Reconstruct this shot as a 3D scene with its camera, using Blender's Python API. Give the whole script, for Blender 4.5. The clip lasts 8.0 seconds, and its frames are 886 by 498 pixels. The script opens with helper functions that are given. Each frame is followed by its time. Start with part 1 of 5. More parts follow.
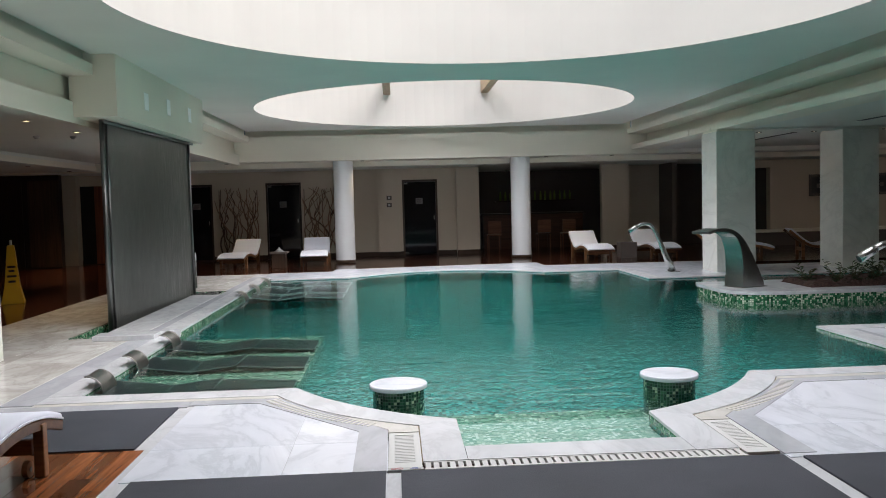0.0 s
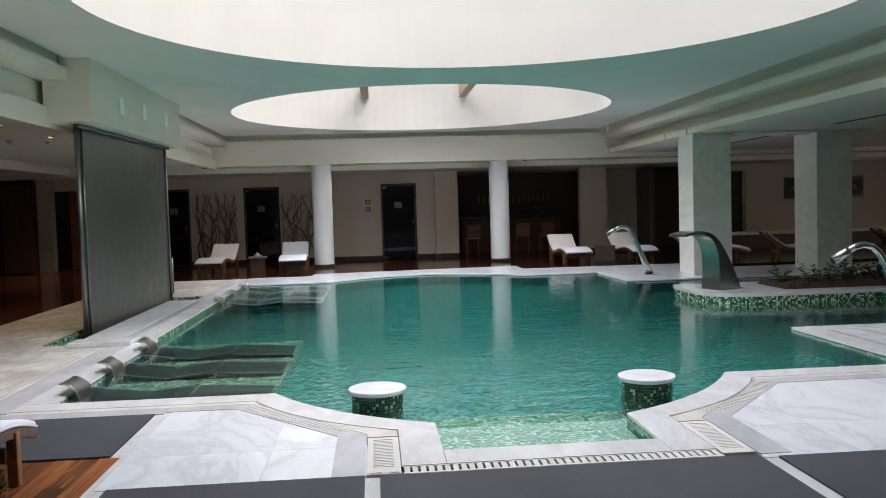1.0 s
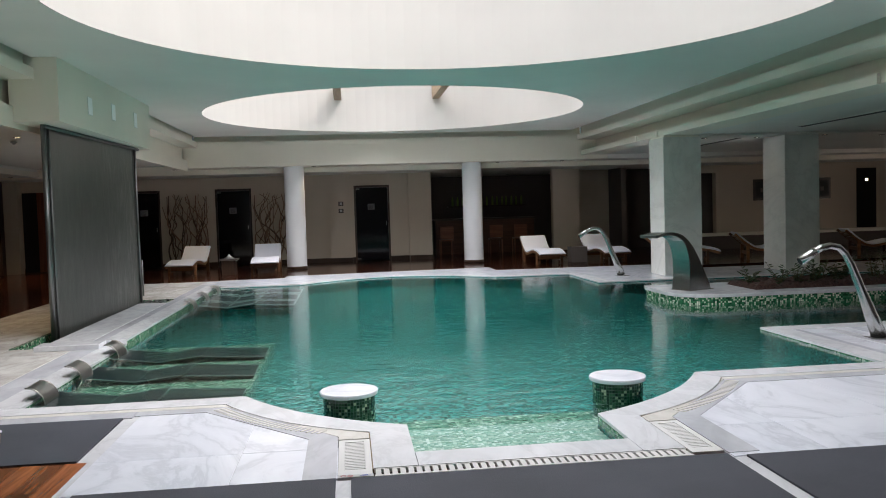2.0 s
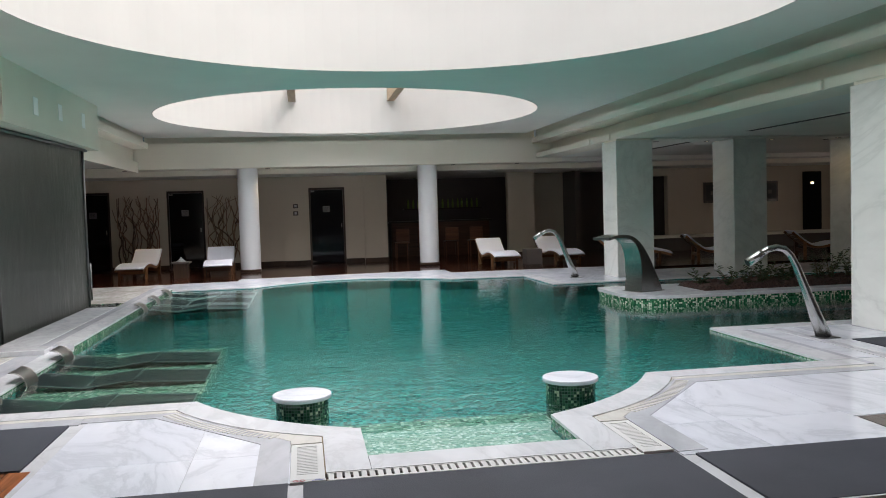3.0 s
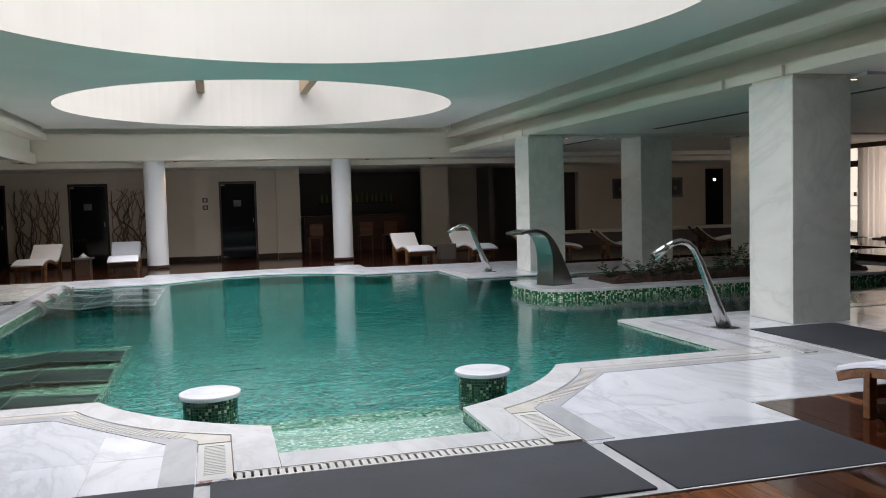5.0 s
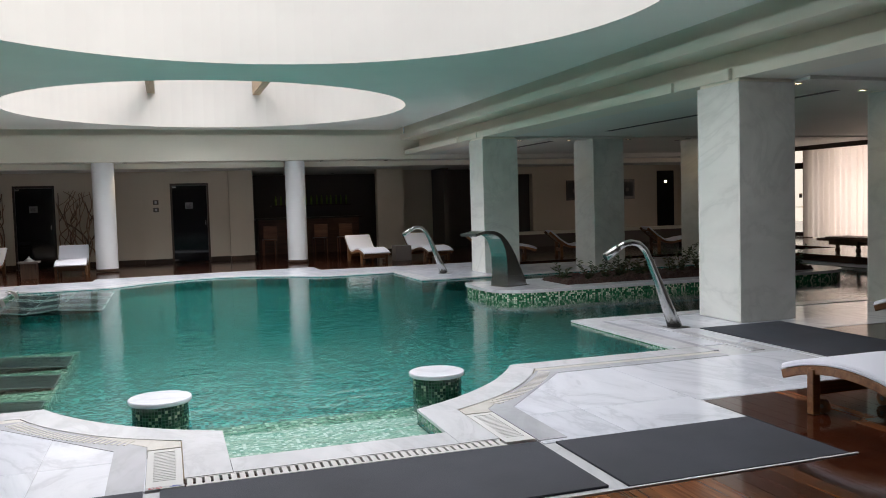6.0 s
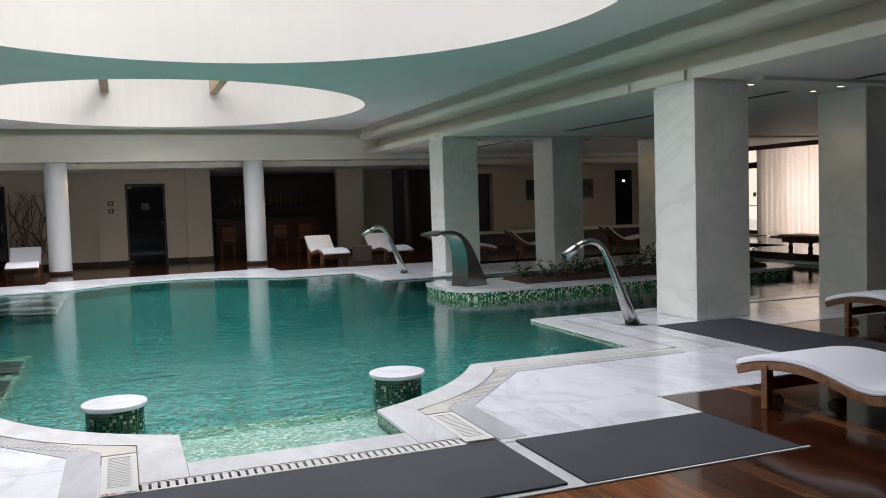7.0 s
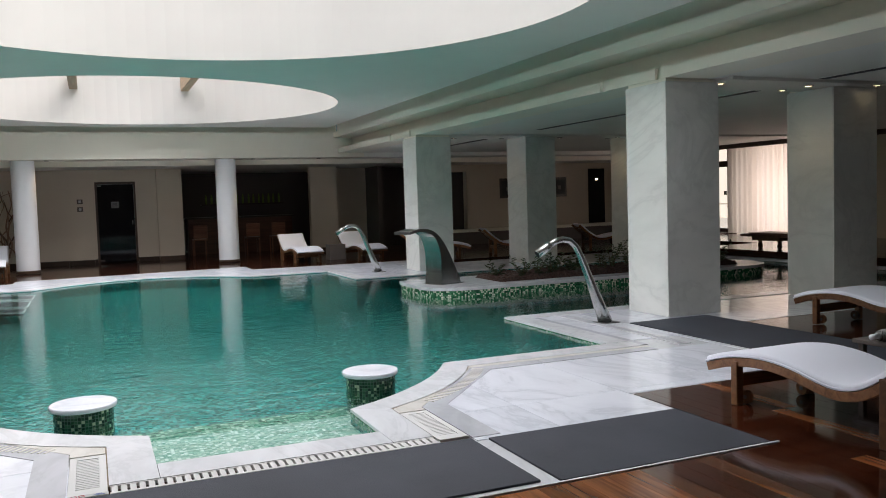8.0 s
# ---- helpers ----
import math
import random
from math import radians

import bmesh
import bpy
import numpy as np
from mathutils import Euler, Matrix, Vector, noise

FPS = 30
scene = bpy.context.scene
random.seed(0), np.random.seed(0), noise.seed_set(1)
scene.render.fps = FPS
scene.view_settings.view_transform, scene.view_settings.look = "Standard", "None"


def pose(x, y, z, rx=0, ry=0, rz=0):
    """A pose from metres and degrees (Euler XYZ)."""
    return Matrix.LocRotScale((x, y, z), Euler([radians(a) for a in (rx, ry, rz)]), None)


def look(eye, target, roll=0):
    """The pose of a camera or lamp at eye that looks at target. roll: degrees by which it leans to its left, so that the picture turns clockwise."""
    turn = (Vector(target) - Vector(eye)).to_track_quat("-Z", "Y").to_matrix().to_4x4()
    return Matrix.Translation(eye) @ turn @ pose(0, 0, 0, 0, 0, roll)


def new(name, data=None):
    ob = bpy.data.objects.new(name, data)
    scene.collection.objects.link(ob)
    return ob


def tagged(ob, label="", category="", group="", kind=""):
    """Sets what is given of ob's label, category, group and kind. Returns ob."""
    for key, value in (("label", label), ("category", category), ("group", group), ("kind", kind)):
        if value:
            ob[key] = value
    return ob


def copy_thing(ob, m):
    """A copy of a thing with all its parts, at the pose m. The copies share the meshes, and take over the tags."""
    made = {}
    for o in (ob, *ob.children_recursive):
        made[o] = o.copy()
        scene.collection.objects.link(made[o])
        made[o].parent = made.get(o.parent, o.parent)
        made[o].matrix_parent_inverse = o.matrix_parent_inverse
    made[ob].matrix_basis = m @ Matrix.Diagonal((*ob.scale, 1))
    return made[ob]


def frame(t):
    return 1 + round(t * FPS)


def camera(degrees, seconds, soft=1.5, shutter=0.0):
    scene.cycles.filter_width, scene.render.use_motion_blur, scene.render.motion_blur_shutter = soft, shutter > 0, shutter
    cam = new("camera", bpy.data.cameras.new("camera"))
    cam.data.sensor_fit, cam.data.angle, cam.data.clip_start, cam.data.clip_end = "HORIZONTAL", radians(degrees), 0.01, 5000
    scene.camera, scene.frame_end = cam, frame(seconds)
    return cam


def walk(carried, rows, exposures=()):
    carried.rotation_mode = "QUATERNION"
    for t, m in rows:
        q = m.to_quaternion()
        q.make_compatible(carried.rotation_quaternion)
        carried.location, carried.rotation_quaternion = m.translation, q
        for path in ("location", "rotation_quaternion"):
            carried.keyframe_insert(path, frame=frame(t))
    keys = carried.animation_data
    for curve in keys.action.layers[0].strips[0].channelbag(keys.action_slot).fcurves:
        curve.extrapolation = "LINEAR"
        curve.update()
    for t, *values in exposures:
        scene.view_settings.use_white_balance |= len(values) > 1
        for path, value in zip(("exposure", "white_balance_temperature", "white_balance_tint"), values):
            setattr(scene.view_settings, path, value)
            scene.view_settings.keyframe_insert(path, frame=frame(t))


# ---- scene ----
cam = camera(56.3, 8.0, soft=0.95)
PATH = [
    (0, (-0.025, -0.251, 1.417), (0.089, 1.743, 1.308), -1.5),
    (0.5, (-0.019, -0.251, 1.415), (0.117, 1.742, 1.311), -1.6),
    (1, (-0.017, -0.254, 1.417), (0.147, 1.737, 1.316), -1.7),
    (2.5, (0.01, -0.251, 1.414), (0.282, 1.728, 1.317), -1.7),
    (3, (0.019, -0.253, 1.415), (0.35, 1.717, 1.319), -1.7),
    (3.5, (0.024, -0.247, 1.413), (0.413, 1.713, 1.314), -1.6),
    (4, (0.022, -0.238, 1.408), (0.46, 1.711, 1.305), -1.3),
    (4.5, (0.032, -0.235, 1.407), (0.514, 1.703, 1.297), -1.4),
    (6, (0.058, -0.246, 1.406), (0.69, 1.648, 1.294), -1.6),
    (6.5, (0.066, -0.24, 1.405), (0.745, 1.638, 1.292), -1.7),
    (7, (0.073, -0.243, 1.405), (0.793, 1.619, 1.29), -1.8),
    (7.5, (0.077, -0.24, 1.402), (0.831, 1.608, 1.284), -1.9),
    (8, (0.081, -0.241, 1.404), (0.859, 1.598, 1.283), -1.8),
]
walk(cam, [(t, look(eye, target, roll)) for t, eye, target, roll in PATH])

# ---- world and large lights ----
world = bpy.data.worlds.new("sky")
scene.world = world
world.use_nodes = True
wn = world.node_tree
sky = wn.nodes.new("ShaderNodeTexSky")
sky.sky_type = "NISHITA"
sky.sun_disc = False
sky.sun_elevation, sky.sun_rotation = radians(58), radians(114)
sky.dust_density = 4.0
wn.links.new(sky.outputs["Color"], wn.nodes["Background"].inputs["Color"])
wn.nodes["Background"].inputs["Strength"].default_value = 0.05
scene.view_settings.exposure = 0.0

sun = new("sun", bpy.data.lights.new("sun", "SUN"))
sun.data.energy, sun.data.angle, sun.data.color = 1.0, radians(25), (1.0, 0.97, 0.95)
sun.matrix_world = look((16.5, 0, 30), (0, 7.5, 0))

SKYLIGHTS = [(1.08, 7.34), (1.0, 16.12)]
SKY_R = 3.65
for (cx, cy), watts, spread in zip(SKYLIGHTS, (388, 430), (152, 132)):
    lamp = new("skylight_light", bpy.data.lights.new("skylight_light", "AREA"))
    lamp.data.shape, lamp.data.size, lamp.data.energy, lamp.data.color = "DISK", 6.9, watts, (0.985, 0.965, 0.995)
    lamp.data.spread = radians(spread)
    lamp.matrix_world = look((cx, cy, 5.3), (cx, cy, 0))


# ---- materials ----
def material(name, color=(0.8, 0.8, 0.8), rough=0.5, metal=0.0, spec=0.5):
    m = bpy.data.materials.new(name)
    m.use_nodes = True
    b = m.node_tree.nodes["Principled BSDF"]
    b.inputs["Base Color"].default_value = (*color, 1)
    b.inputs["Roughness"].default_value = rough
    b.inputs["Metallic"].default_value = metal
    b.inputs["Specular IOR Level"].default_value = spec
    return m


def node(m, kind, **values):
    n = m.node_tree.nodes.new(kind)
    for key, value in values.items():
        n.inputs[key.replace("_", " ")].default_value = value
    return n


def link(m, a, out, b, inp):
    m.node_tree.links.new(a.outputs[out], b.inputs[inp])


def bsdf(m):
    return m.node_tree.nodes["Principled BSDF"]


def ramp(m, source, out, stops):
    r = node(m, "ShaderNodeValToRGB")
    els = r.color_ramp.elements
    while len(els) < len(stops):
        els.new(0.5)
    for e, (p, c) in zip(els, stops):
        e.position, e.color = p, (*c, 1)
    link(m, source, out, r, "Fac")
    return r


def coords(m, scale=(1, 1, 1), kind="Object", turn=(0, 0, 0)):
    tc = node(m, "ShaderNodeTexCoord")
    mp = node(m, "ShaderNodeMapping", Scale=scale, Rotation=turn)
    link(m, tc, kind, mp, "Vector")
    return mp


def bump(m, source, out, strength, distance):
    b = node(m, "ShaderNodeBump", Strength=strength, Distance=distance)
    link(m, source, out, b, "Height")
    link(m, b, "Normal", bsdf(m), "Normal")
    return b


def world_coords(m, scale=(1, 1, 1), turn=(0, 0, 0)):
    """Places in metres, shifted for each object so that slabs differ."""
    g = node(m, "ShaderNodeNewGeometry")
    oi = node(m, "ShaderNodeObjectInfo")
    mul = node(m, "ShaderNodeMath")
    mul.operation = "MULTIPLY"
    mul.inputs[1].default_value = 37.0
    link(m, oi, "Random", mul, 0)
    add = node(m, "ShaderNodeVectorMath")
    add.operation = "ADD"
    link(m, g, "Position", add, 0)
    link(m, mul, "Value", add, 1)
    mp = node(m, "ShaderNodeMapping", Scale=scale, Rotation=turn)
    link(m, add, "Vector", mp, "Vector")
    return mp


def marble(name, light, dark, vein, rough=0.12, scale=1.0, amount=0.5):
    m = material(name, light, rough)
    mp = world_coords(m, (scale, scale * 0.55, scale), (0.3, 0.2, 0.6))
    big = node(m, "ShaderNodeTexNoise", Scale=1.3, Detail=6, Roughness=0.6, Distortion=1.2)
    link(m, mp, "Vector", big, "Vector")
    base = ramp(m, big, "Fac", [(0.35, dark), (0.62, light)])
    v = node(m, "ShaderNodeTexNoise", Scale=1.7, Detail=10, Roughness=0.62, Distortion=1.1)
    link(m, mp, "Vector", v, "Vector")
    # thin veins where the noise crosses its middle
    sub = node(m, "ShaderNodeMath")
    sub.operation = "SUBTRACT"
    sub.inputs[1].default_value = 0.5
    link(m, v, "Fac", sub, 0)
    ab = node(m, "ShaderNodeMath")
    ab.operation = "ABSOLUTE"
    link(m, sub, "Value", ab, 0)
    k = amount
    vr = ramp(m, ab, "Value", [(0.0, (k, k, k)), (0.035, (k * 0.3, k * 0.3, k * 0.3)), (0.1, (0, 0, 0))])
    mix = node(m, "ShaderNodeMix")
    mix.data_type = "RGBA"
    link(m, vr, "Color", mix, "Factor")
    link(m, base, "Color", mix, 6)
    mix.inputs[7].default_value = (*vein, 1)
    sm = node(m, "ShaderNodeTexNoise", Scale=3.2, Detail=8, Roughness=0.7, Distortion=0.5)
    link(m, mp, "Vector", sm, "Vector")
    sr = ramp(m, sm, "Fac", [(0.6, (0, 0, 0)), (0.74, (k, k, k))])
    mix2 = node(m, "ShaderNodeMix")
    mix2.data_type = "RGBA"
    link(m, sr, "Color", mix2, "Factor")
    link(m, mix, 2, mix2, 6)
    mix2.inputs[7].default_value = (*vein, 1)
    link(m, mix2, 2, bsdf(m), "Base Color")
    fine = node(m, "ShaderNodeTexNoise", Scale=9.0, Detail=4)
    link(m, mp, "Vector", fine, "Vector")
    rr = node(m, "ShaderNodeMapRange")
    rr.inputs["To Min"].default_value, rr.inputs["To Max"].default_value = rough * 0.7, rough * 1.6
    link(m, fine, "Fac", rr, "Value")
    link(m, rr, "Result", bsdf(m), "Roughness")
    return m


def paint(name, color, rough=0.6):
    m = material(name, color, rough, spec=0.3)
    mp = coords(m)
    n = node(m, "ShaderNodeTexNoise", Scale=0.7, Detail=5)
    link(m, mp, "Vector", n, "Vector")
    lo = tuple(c * 0.93 for c in color)
    r = ramp(m, n, "Fac", [(0.3, lo), (0.65, color)])
    link(m, r, "Color", bsdf(m), "Base Color")
    f = node(m, "ShaderNodeTexNoise", Scale=90.0, Detail=3)
    link(m, mp, "Vector", f, "Vector")
    bump(m, f, "Fac", 0.05, 0.004)
    return m


def wood(name, dark, light, rough=0.25, along=0, grain=9.0):
    m = material(name, light, rough)
    sc = [grain * 2.2] * 3
    sc[along] = grain * 0.12
    mp = world_coords(m, tuple(sc))
    n = node(m, "ShaderNodeTexNoise", Scale=1.0, Detail=7, Roughness=0.65, Distortion=0.6)
    link(m, mp, "Vector", n, "Vector")
    g = ramp(m, n, "Fac", [(0.3, dark), (0.7, light)])
    oi = node(m, "ShaderNodeObjectInfo")
    hv = node(m, "ShaderNodeHueSaturation")
    mr = node(m, "ShaderNodeMapRange")
    mr.inputs["To Min"].default_value, mr.inputs["To Max"].default_value = 0.5, 1.7
    link(m, oi, "Random", mr, "Value")
    link(m, mr, "Result", hv, "Value")
    link(m, g, "Color", hv, "Color")
    link(m, hv, "Color", bsdf(m), "Base Color")
    bump(m, n, "Fac", 0.08, 0.003)
    return m


def mosaic(name, tones, size=0.022, rough=0.15, joint_color=(0.12, 0.2, 0.16), rise=0.0):
    """Small square glass tiles laid by UV in metres; rise: more of the last tones with each metre of height."""
    m = material(name, tones[0][1], rough)
    mp = coords(m, (1 / size, 1 / size, 1), "UV")
    fl = node(m, "ShaderNodeVectorMath")
    fl.operation = "FLOOR"
    link(m, mp, "Vector", fl, 0)
    wn_ = node(m, "ShaderNodeTexWhiteNoise")
    wn_.noise_dimensions = "2D"
    link(m, fl, "Vector", wn_, "Vector")
    up = node(m, "ShaderNodeSeparateXYZ")
    link(m, fl, "Vector", up, "Vector")
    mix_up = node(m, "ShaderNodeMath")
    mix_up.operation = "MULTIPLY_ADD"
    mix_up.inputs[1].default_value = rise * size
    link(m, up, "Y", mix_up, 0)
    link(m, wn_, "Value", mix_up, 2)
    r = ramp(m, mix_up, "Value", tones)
    r.color_ramp.interpolation = "CONSTANT"
    fr = node(m, "ShaderNodeVectorMath")
    fr.operation = "FRACTION"
    link(m, mp, "Vector", fr, 0)
    sep = node(m, "ShaderNodeSeparateXYZ")
    link(m, fr, "Vector", sep, "Vector")
    edges = []
    for axis in ("X", "Y"):
        pp = node(m, "ShaderNodeMath")
        pp.operation = "PINGPONG"
        pp.inputs[1].default_value = 0.5
        link(m, sep, axis, pp, 0)
        edges.append(pp)
    mn = node(m, "ShaderNodeMath")
    mn.operation = "MINIMUM"
    link(m, edges[0], "Value", mn, 0)
    link(m, edges[1], "Value", mn, 1)
    joint = ramp(m, mn, "Value", [(0.04, (0, 0, 0)), (0.09, (1, 1, 1))])
    mix = node(m, "ShaderNodeMix")
    mix.data_type = "RGBA"
    link(m, joint, "Color", mix, "Factor")
    mix.inputs[6].default_value = (*joint_color, 1)
    link(m, r, "Color", mix, 7)
    link(m, mix, 2, bsdf(m), "Base Color")
    bump(m, joint, "Color", 0.3, 0.002)
    return m


M_MARBLE = marble("white_marble", (0.85, 0.875, 0.945), (0.76, 0.785, 0.86), (0.4, 0.43, 0.5), 0.09, 0.8, 0.36)
# brown-mottled worn marble; its darker tone also carries the canopy's shade
M_WORN_SHADED = marble("worn_shaded_marble", (0.72, 0.71, 0.69), (0.52, 0.49, 0.46), (0.3, 0.26, 0.23), 0.2, 1.0, 0.34)
M_COPING = marble("coping_marble", (0.76, 0.77, 0.805), (0.66, 0.67, 0.7), (0.46, 0.47, 0.5), 0.16, 1.3, 0.35)
M_BAND = marble("grey_band_marble", (0.6, 0.61, 0.66), (0.48, 0.49, 0.53), (0.42, 0.43, 0.46), 0.16, 1.2, 0.35)
M_PILLAR = marble("pillar_marble", (0.86, 0.865, 0.825), (0.74, 0.745, 0.71), (0.43, 0.44, 0.41), 0.14, 0.6, 0.23)
M_CHANNEL = marble("cream_channel_stone", (0.76, 0.74, 0.7), (0.66, 0.64, 0.6), (0.5, 0.48, 0.44), 0.2, 1.3, 0.25)
M_SLOTLINE = paint("slot_line", (0.6, 0.58, 0.53), 0.5)
M_GRATE = paint("grate_resin", (0.68, 0.68, 0.67), 0.45)
M_CREAM = paint("cream_paint", (0.85, 0.81, 0.7))
M_CEIL = paint("ceiling_paint", (0.8, 0.8, 0.745))
M_SHAFT = paint("shaft_paint", (0.67, 0.64, 0.6))
M_WALL = paint("beige_wall_paint", (0.62, 0.54, 0.44))
M_COLUMN = paint("column_paint", (0.86, 0.88, 0.9), 0.35)
# dark furniture and plates; on recess walls this colour stands in for shade
M_DARK_SHADE = paint("dark_and_shade_paint", (0.13, 0.11, 0.1))
M_MAT = material("rubber_mat", (0.045, 0.047, 0.055), 0.75)
_mp = coords(M_MAT)
_n = node(M_MAT, "ShaderNodeTexNoise", Scale=160.0, Detail=4)
link(M_MAT, _mp, "Vector", _n, "Vector")
bump(M_MAT, _n, "Fac", 0.5, 0.004)
_n2 = node(M_MAT, "ShaderNodeTexNoise", Scale=2.0, Detail=5)
link(M_MAT, _mp, "Vector", _n2, "Vector")
_r = ramp(M_MAT, _n2, "Fac", [(0.3, (0.034, 0.038, 0.05)), (0.7, (0.05, 0.055, 0.073))])
link(M_MAT, _r, "Color", bsdf(M_MAT), "Base Color")
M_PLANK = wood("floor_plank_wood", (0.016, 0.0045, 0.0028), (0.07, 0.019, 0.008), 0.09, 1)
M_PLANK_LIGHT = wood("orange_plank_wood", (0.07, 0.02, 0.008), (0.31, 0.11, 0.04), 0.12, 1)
M_DECKWOOD = wood("dark_floor_wood", (0.025, 0.008, 0.005), (0.075, 0.023, 0.012), 0.13, 1)
M_BAR_PANEL = wood("red_panel_wood", (0.1, 0.035, 0.02), (0.24, 0.09, 0.05), 0.35, 2)
M_TEAK = wood("teak", (0.09, 0.038, 0.016), (0.24, 0.115, 0.05), 0.35, 0)
M_RAFTER = wood("rafter_wood", (0.3, 0.2, 0.11), (0.55, 0.4, 0.24), 0.5, 1)
M_RAFTER_DARK = wood("brown_frame_wood", (0.07, 0.035, 0.02), (0.16, 0.08, 0.045), 0.4, 2)
M_DOORWOOD = wood("wenge_wood", (0.02, 0.012, 0.008), (0.06, 0.035, 0.022), 0.3, 2)
GREENS = [(0.0, (0.03, 0.16, 0.07)), (0.22, (0.05, 0.26, 0.12)), (0.45, (0.02, 0.1, 0.05)), (0.62, (0.12, 0.36, 0.19)), (0.8, (0.42, 0.55, 0.38)), (0.9, (0.62, 0.68, 0.55))]
M_MOSAIC = mosaic("green_mosaic", GREENS)
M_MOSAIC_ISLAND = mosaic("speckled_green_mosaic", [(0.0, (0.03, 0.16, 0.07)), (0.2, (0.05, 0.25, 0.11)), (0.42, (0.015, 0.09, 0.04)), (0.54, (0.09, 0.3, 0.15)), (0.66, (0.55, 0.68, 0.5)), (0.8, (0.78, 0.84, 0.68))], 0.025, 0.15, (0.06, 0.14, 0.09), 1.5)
M_MOSAIC_DARK = mosaic("dark_green_mosaic", [(0.0, (0.01, 0.045, 0.022)), (0.3, (0.02, 0.08, 0.04)), (0.55, (0.008, 0.03, 0.018)), (0.75, (0.04, 0.13, 0.07)), (0.87, (0.42, 0.48, 0.34))])
M_MOSAIC_DEEP = mosaic("teal_mosaic", [(0.0, (0.003, 0.175, 0.166)), (0.25, (0.006, 0.245, 0.234)), (0.5, (0.002, 0.085, 0.082)), (0.72, (0.014, 0.305, 0.29)), (0.86, (0.04, 0.39, 0.36)), (0.95, (0.08, 0.52, 0.47))], 0.03)
M_JOINT = material("dark_joint", (0.16, 0.12, 0.07), 0.8)
M_MOSAIC_PALE = mosaic("pale_green_mosaic", [(0.0, (0.1, 0.27, 0.17)), (0.3, (0.2, 0.4, 0.28)), (0.55, (0.05, 0.18, 0.11)), (0.72, (0.42, 0.58, 0.44)), (0.9, (0.75, 0.8, 0.68))], 0.03)
# pale step tiles, lightened further to carry the bright light of the shallow cove
M_MOSAIC_STEP_BRIGHT = mosaic("brightened_white_green_mosaic", [(0.0, (0.2, 0.37, 0.3)), (0.25, (0.36, 0.52, 0.43)), (0.55, (0.52, 0.63, 0.55)), (0.8, (0.9, 0.91, 0.88))], 0.024, 0.15, (0.34, 0.46, 0.39))
M_STEEL = material("brushed_steel", (0.44, 0.44, 0.43), 0.24, 1.0)
M_DARKSTEEL = material("dark_steel", (0.2, 0.2, 0.2), 0.35, 0.9)
M_CUSHION = material("white_cushion", (0.86, 0.88, 0.97), 0.85)
_mp = coords(M_CUSHION)
_n = node(M_CUSHION, "ShaderNodeTexNoise", Scale=400.0, Detail=2)
link(M_CUSHION, _mp, "Vector", _n, "Vector")
bump(M_CUSHION, _n, "Fac", 0.25, 0.002)
M_GLASSDOOR = material("dark_glass", (0.008, 0.009, 0.012), 0.06)
M_PAPER = material("white_paper", (0.5, 0.5, 0.5), 0.7)
M_NOTICE = material("grey_notice", (0.17, 0.17, 0.17), 0.6)
M_BLACK = material("black_void", (0.01, 0.01, 0.01), 0.6)
M_LAMP = material("lamp_glow", (1, 0.85, 0.6), 0.5)
bsdf(M_LAMP).inputs["Emission Color"].default_value = (1, 0.8, 0.5, 1)
bsdf(M_LAMP).inputs["Emission Strength"].default_value = 6.0

# water: tinted see-through body with a rippled, glossy skin
M_WATER = bpy.data.materials.new("pool_water")
M_WATER.use_nodes = True
_t = M_WATER.node_tree
_t.nodes.remove(_t.nodes["Principled BSDF"])
_mp = coords(M_WATER, (1, 1, 1))
_wa = node(M_WATER, "ShaderNodeTexNoise", Scale=9.0, Detail=4, Roughness=0.55, Distortion=0.5)
_wb = node(M_WATER, "ShaderNodeTexNoise", Scale=1.1, Detail=2)
link(M_WATER, _mp, "Vector", _wa, "Vector")
link(M_WATER, _mp, "Vector", _wb, "Vector")
_b1 = node(M_WATER, "ShaderNodeBump", Strength=0.09, Distance=0.03)
link(M_WATER, _wa, "Fac", _b1, "Height")
_b2 = node(M_WATER, "ShaderNodeBump", Strength=0.06, Distance=0.08)
link(M_WATER, _wb, "Fac", _b2, "Height")
link(M_WATER, _b1, "Normal", _b2, "Normal")
# wavelets with crests along x, livelier by the steps
_mw = coords(M_WATER, (0.9, 4.2, 1))
_wc = node(M_WATER, "ShaderNodeTexNoise", Scale=1.3, Detail=3, Roughness=0.5, Distortion=0.6)
link(M_WATER, _mw, "Vector", _wc, "Vector")
_sp = node(M_WATER, "ShaderNodeSeparateXYZ")
link(M_WATER, _mp, "Vector", _sp, "Vector")
_mr = node(M_WATER, "ShaderNodeMapRange")
_mr.inputs["From Min"].default_value, _mr.inputs["From Max"].default_value = 5.4, 8.0
_mr.inputs["To Min"].default_value, _mr.inputs["To Max"].default_value = 0.3, 0.03
link(M_WATER, _sp, "Y", _mr, "Value")
_b3 = node(M_WATER, "ShaderNodeBump", Distance=0.05)
link(M_WATER, _mr, "Result", _b3, "Strength")
link(M_WATER, _wc, "Fac", _b3, "Height")
link(M_WATER, _b3, "Normal", _b1, "Normal")
_fr = node(M_WATER, "ShaderNodeFresnel", IOR=1.33)
link(M_WATER, _b2, "Normal", _fr, "Normal")
_tr = node(M_WATER, "ShaderNodeBsdfTransparent", Color=(0.84, 0.95, 0.94, 1))
_gl = node(M_WATER, "ShaderNodeBsdfGlossy", Roughness=0.015, Color=(1, 1, 1, 1))
link(M_WATER, _b2, "Normal", _gl, "Normal")
_mx = node(M_WATER, "ShaderNodeMixShader")
link(M_WATER, _fr, "Fac", _mx, "Fac")
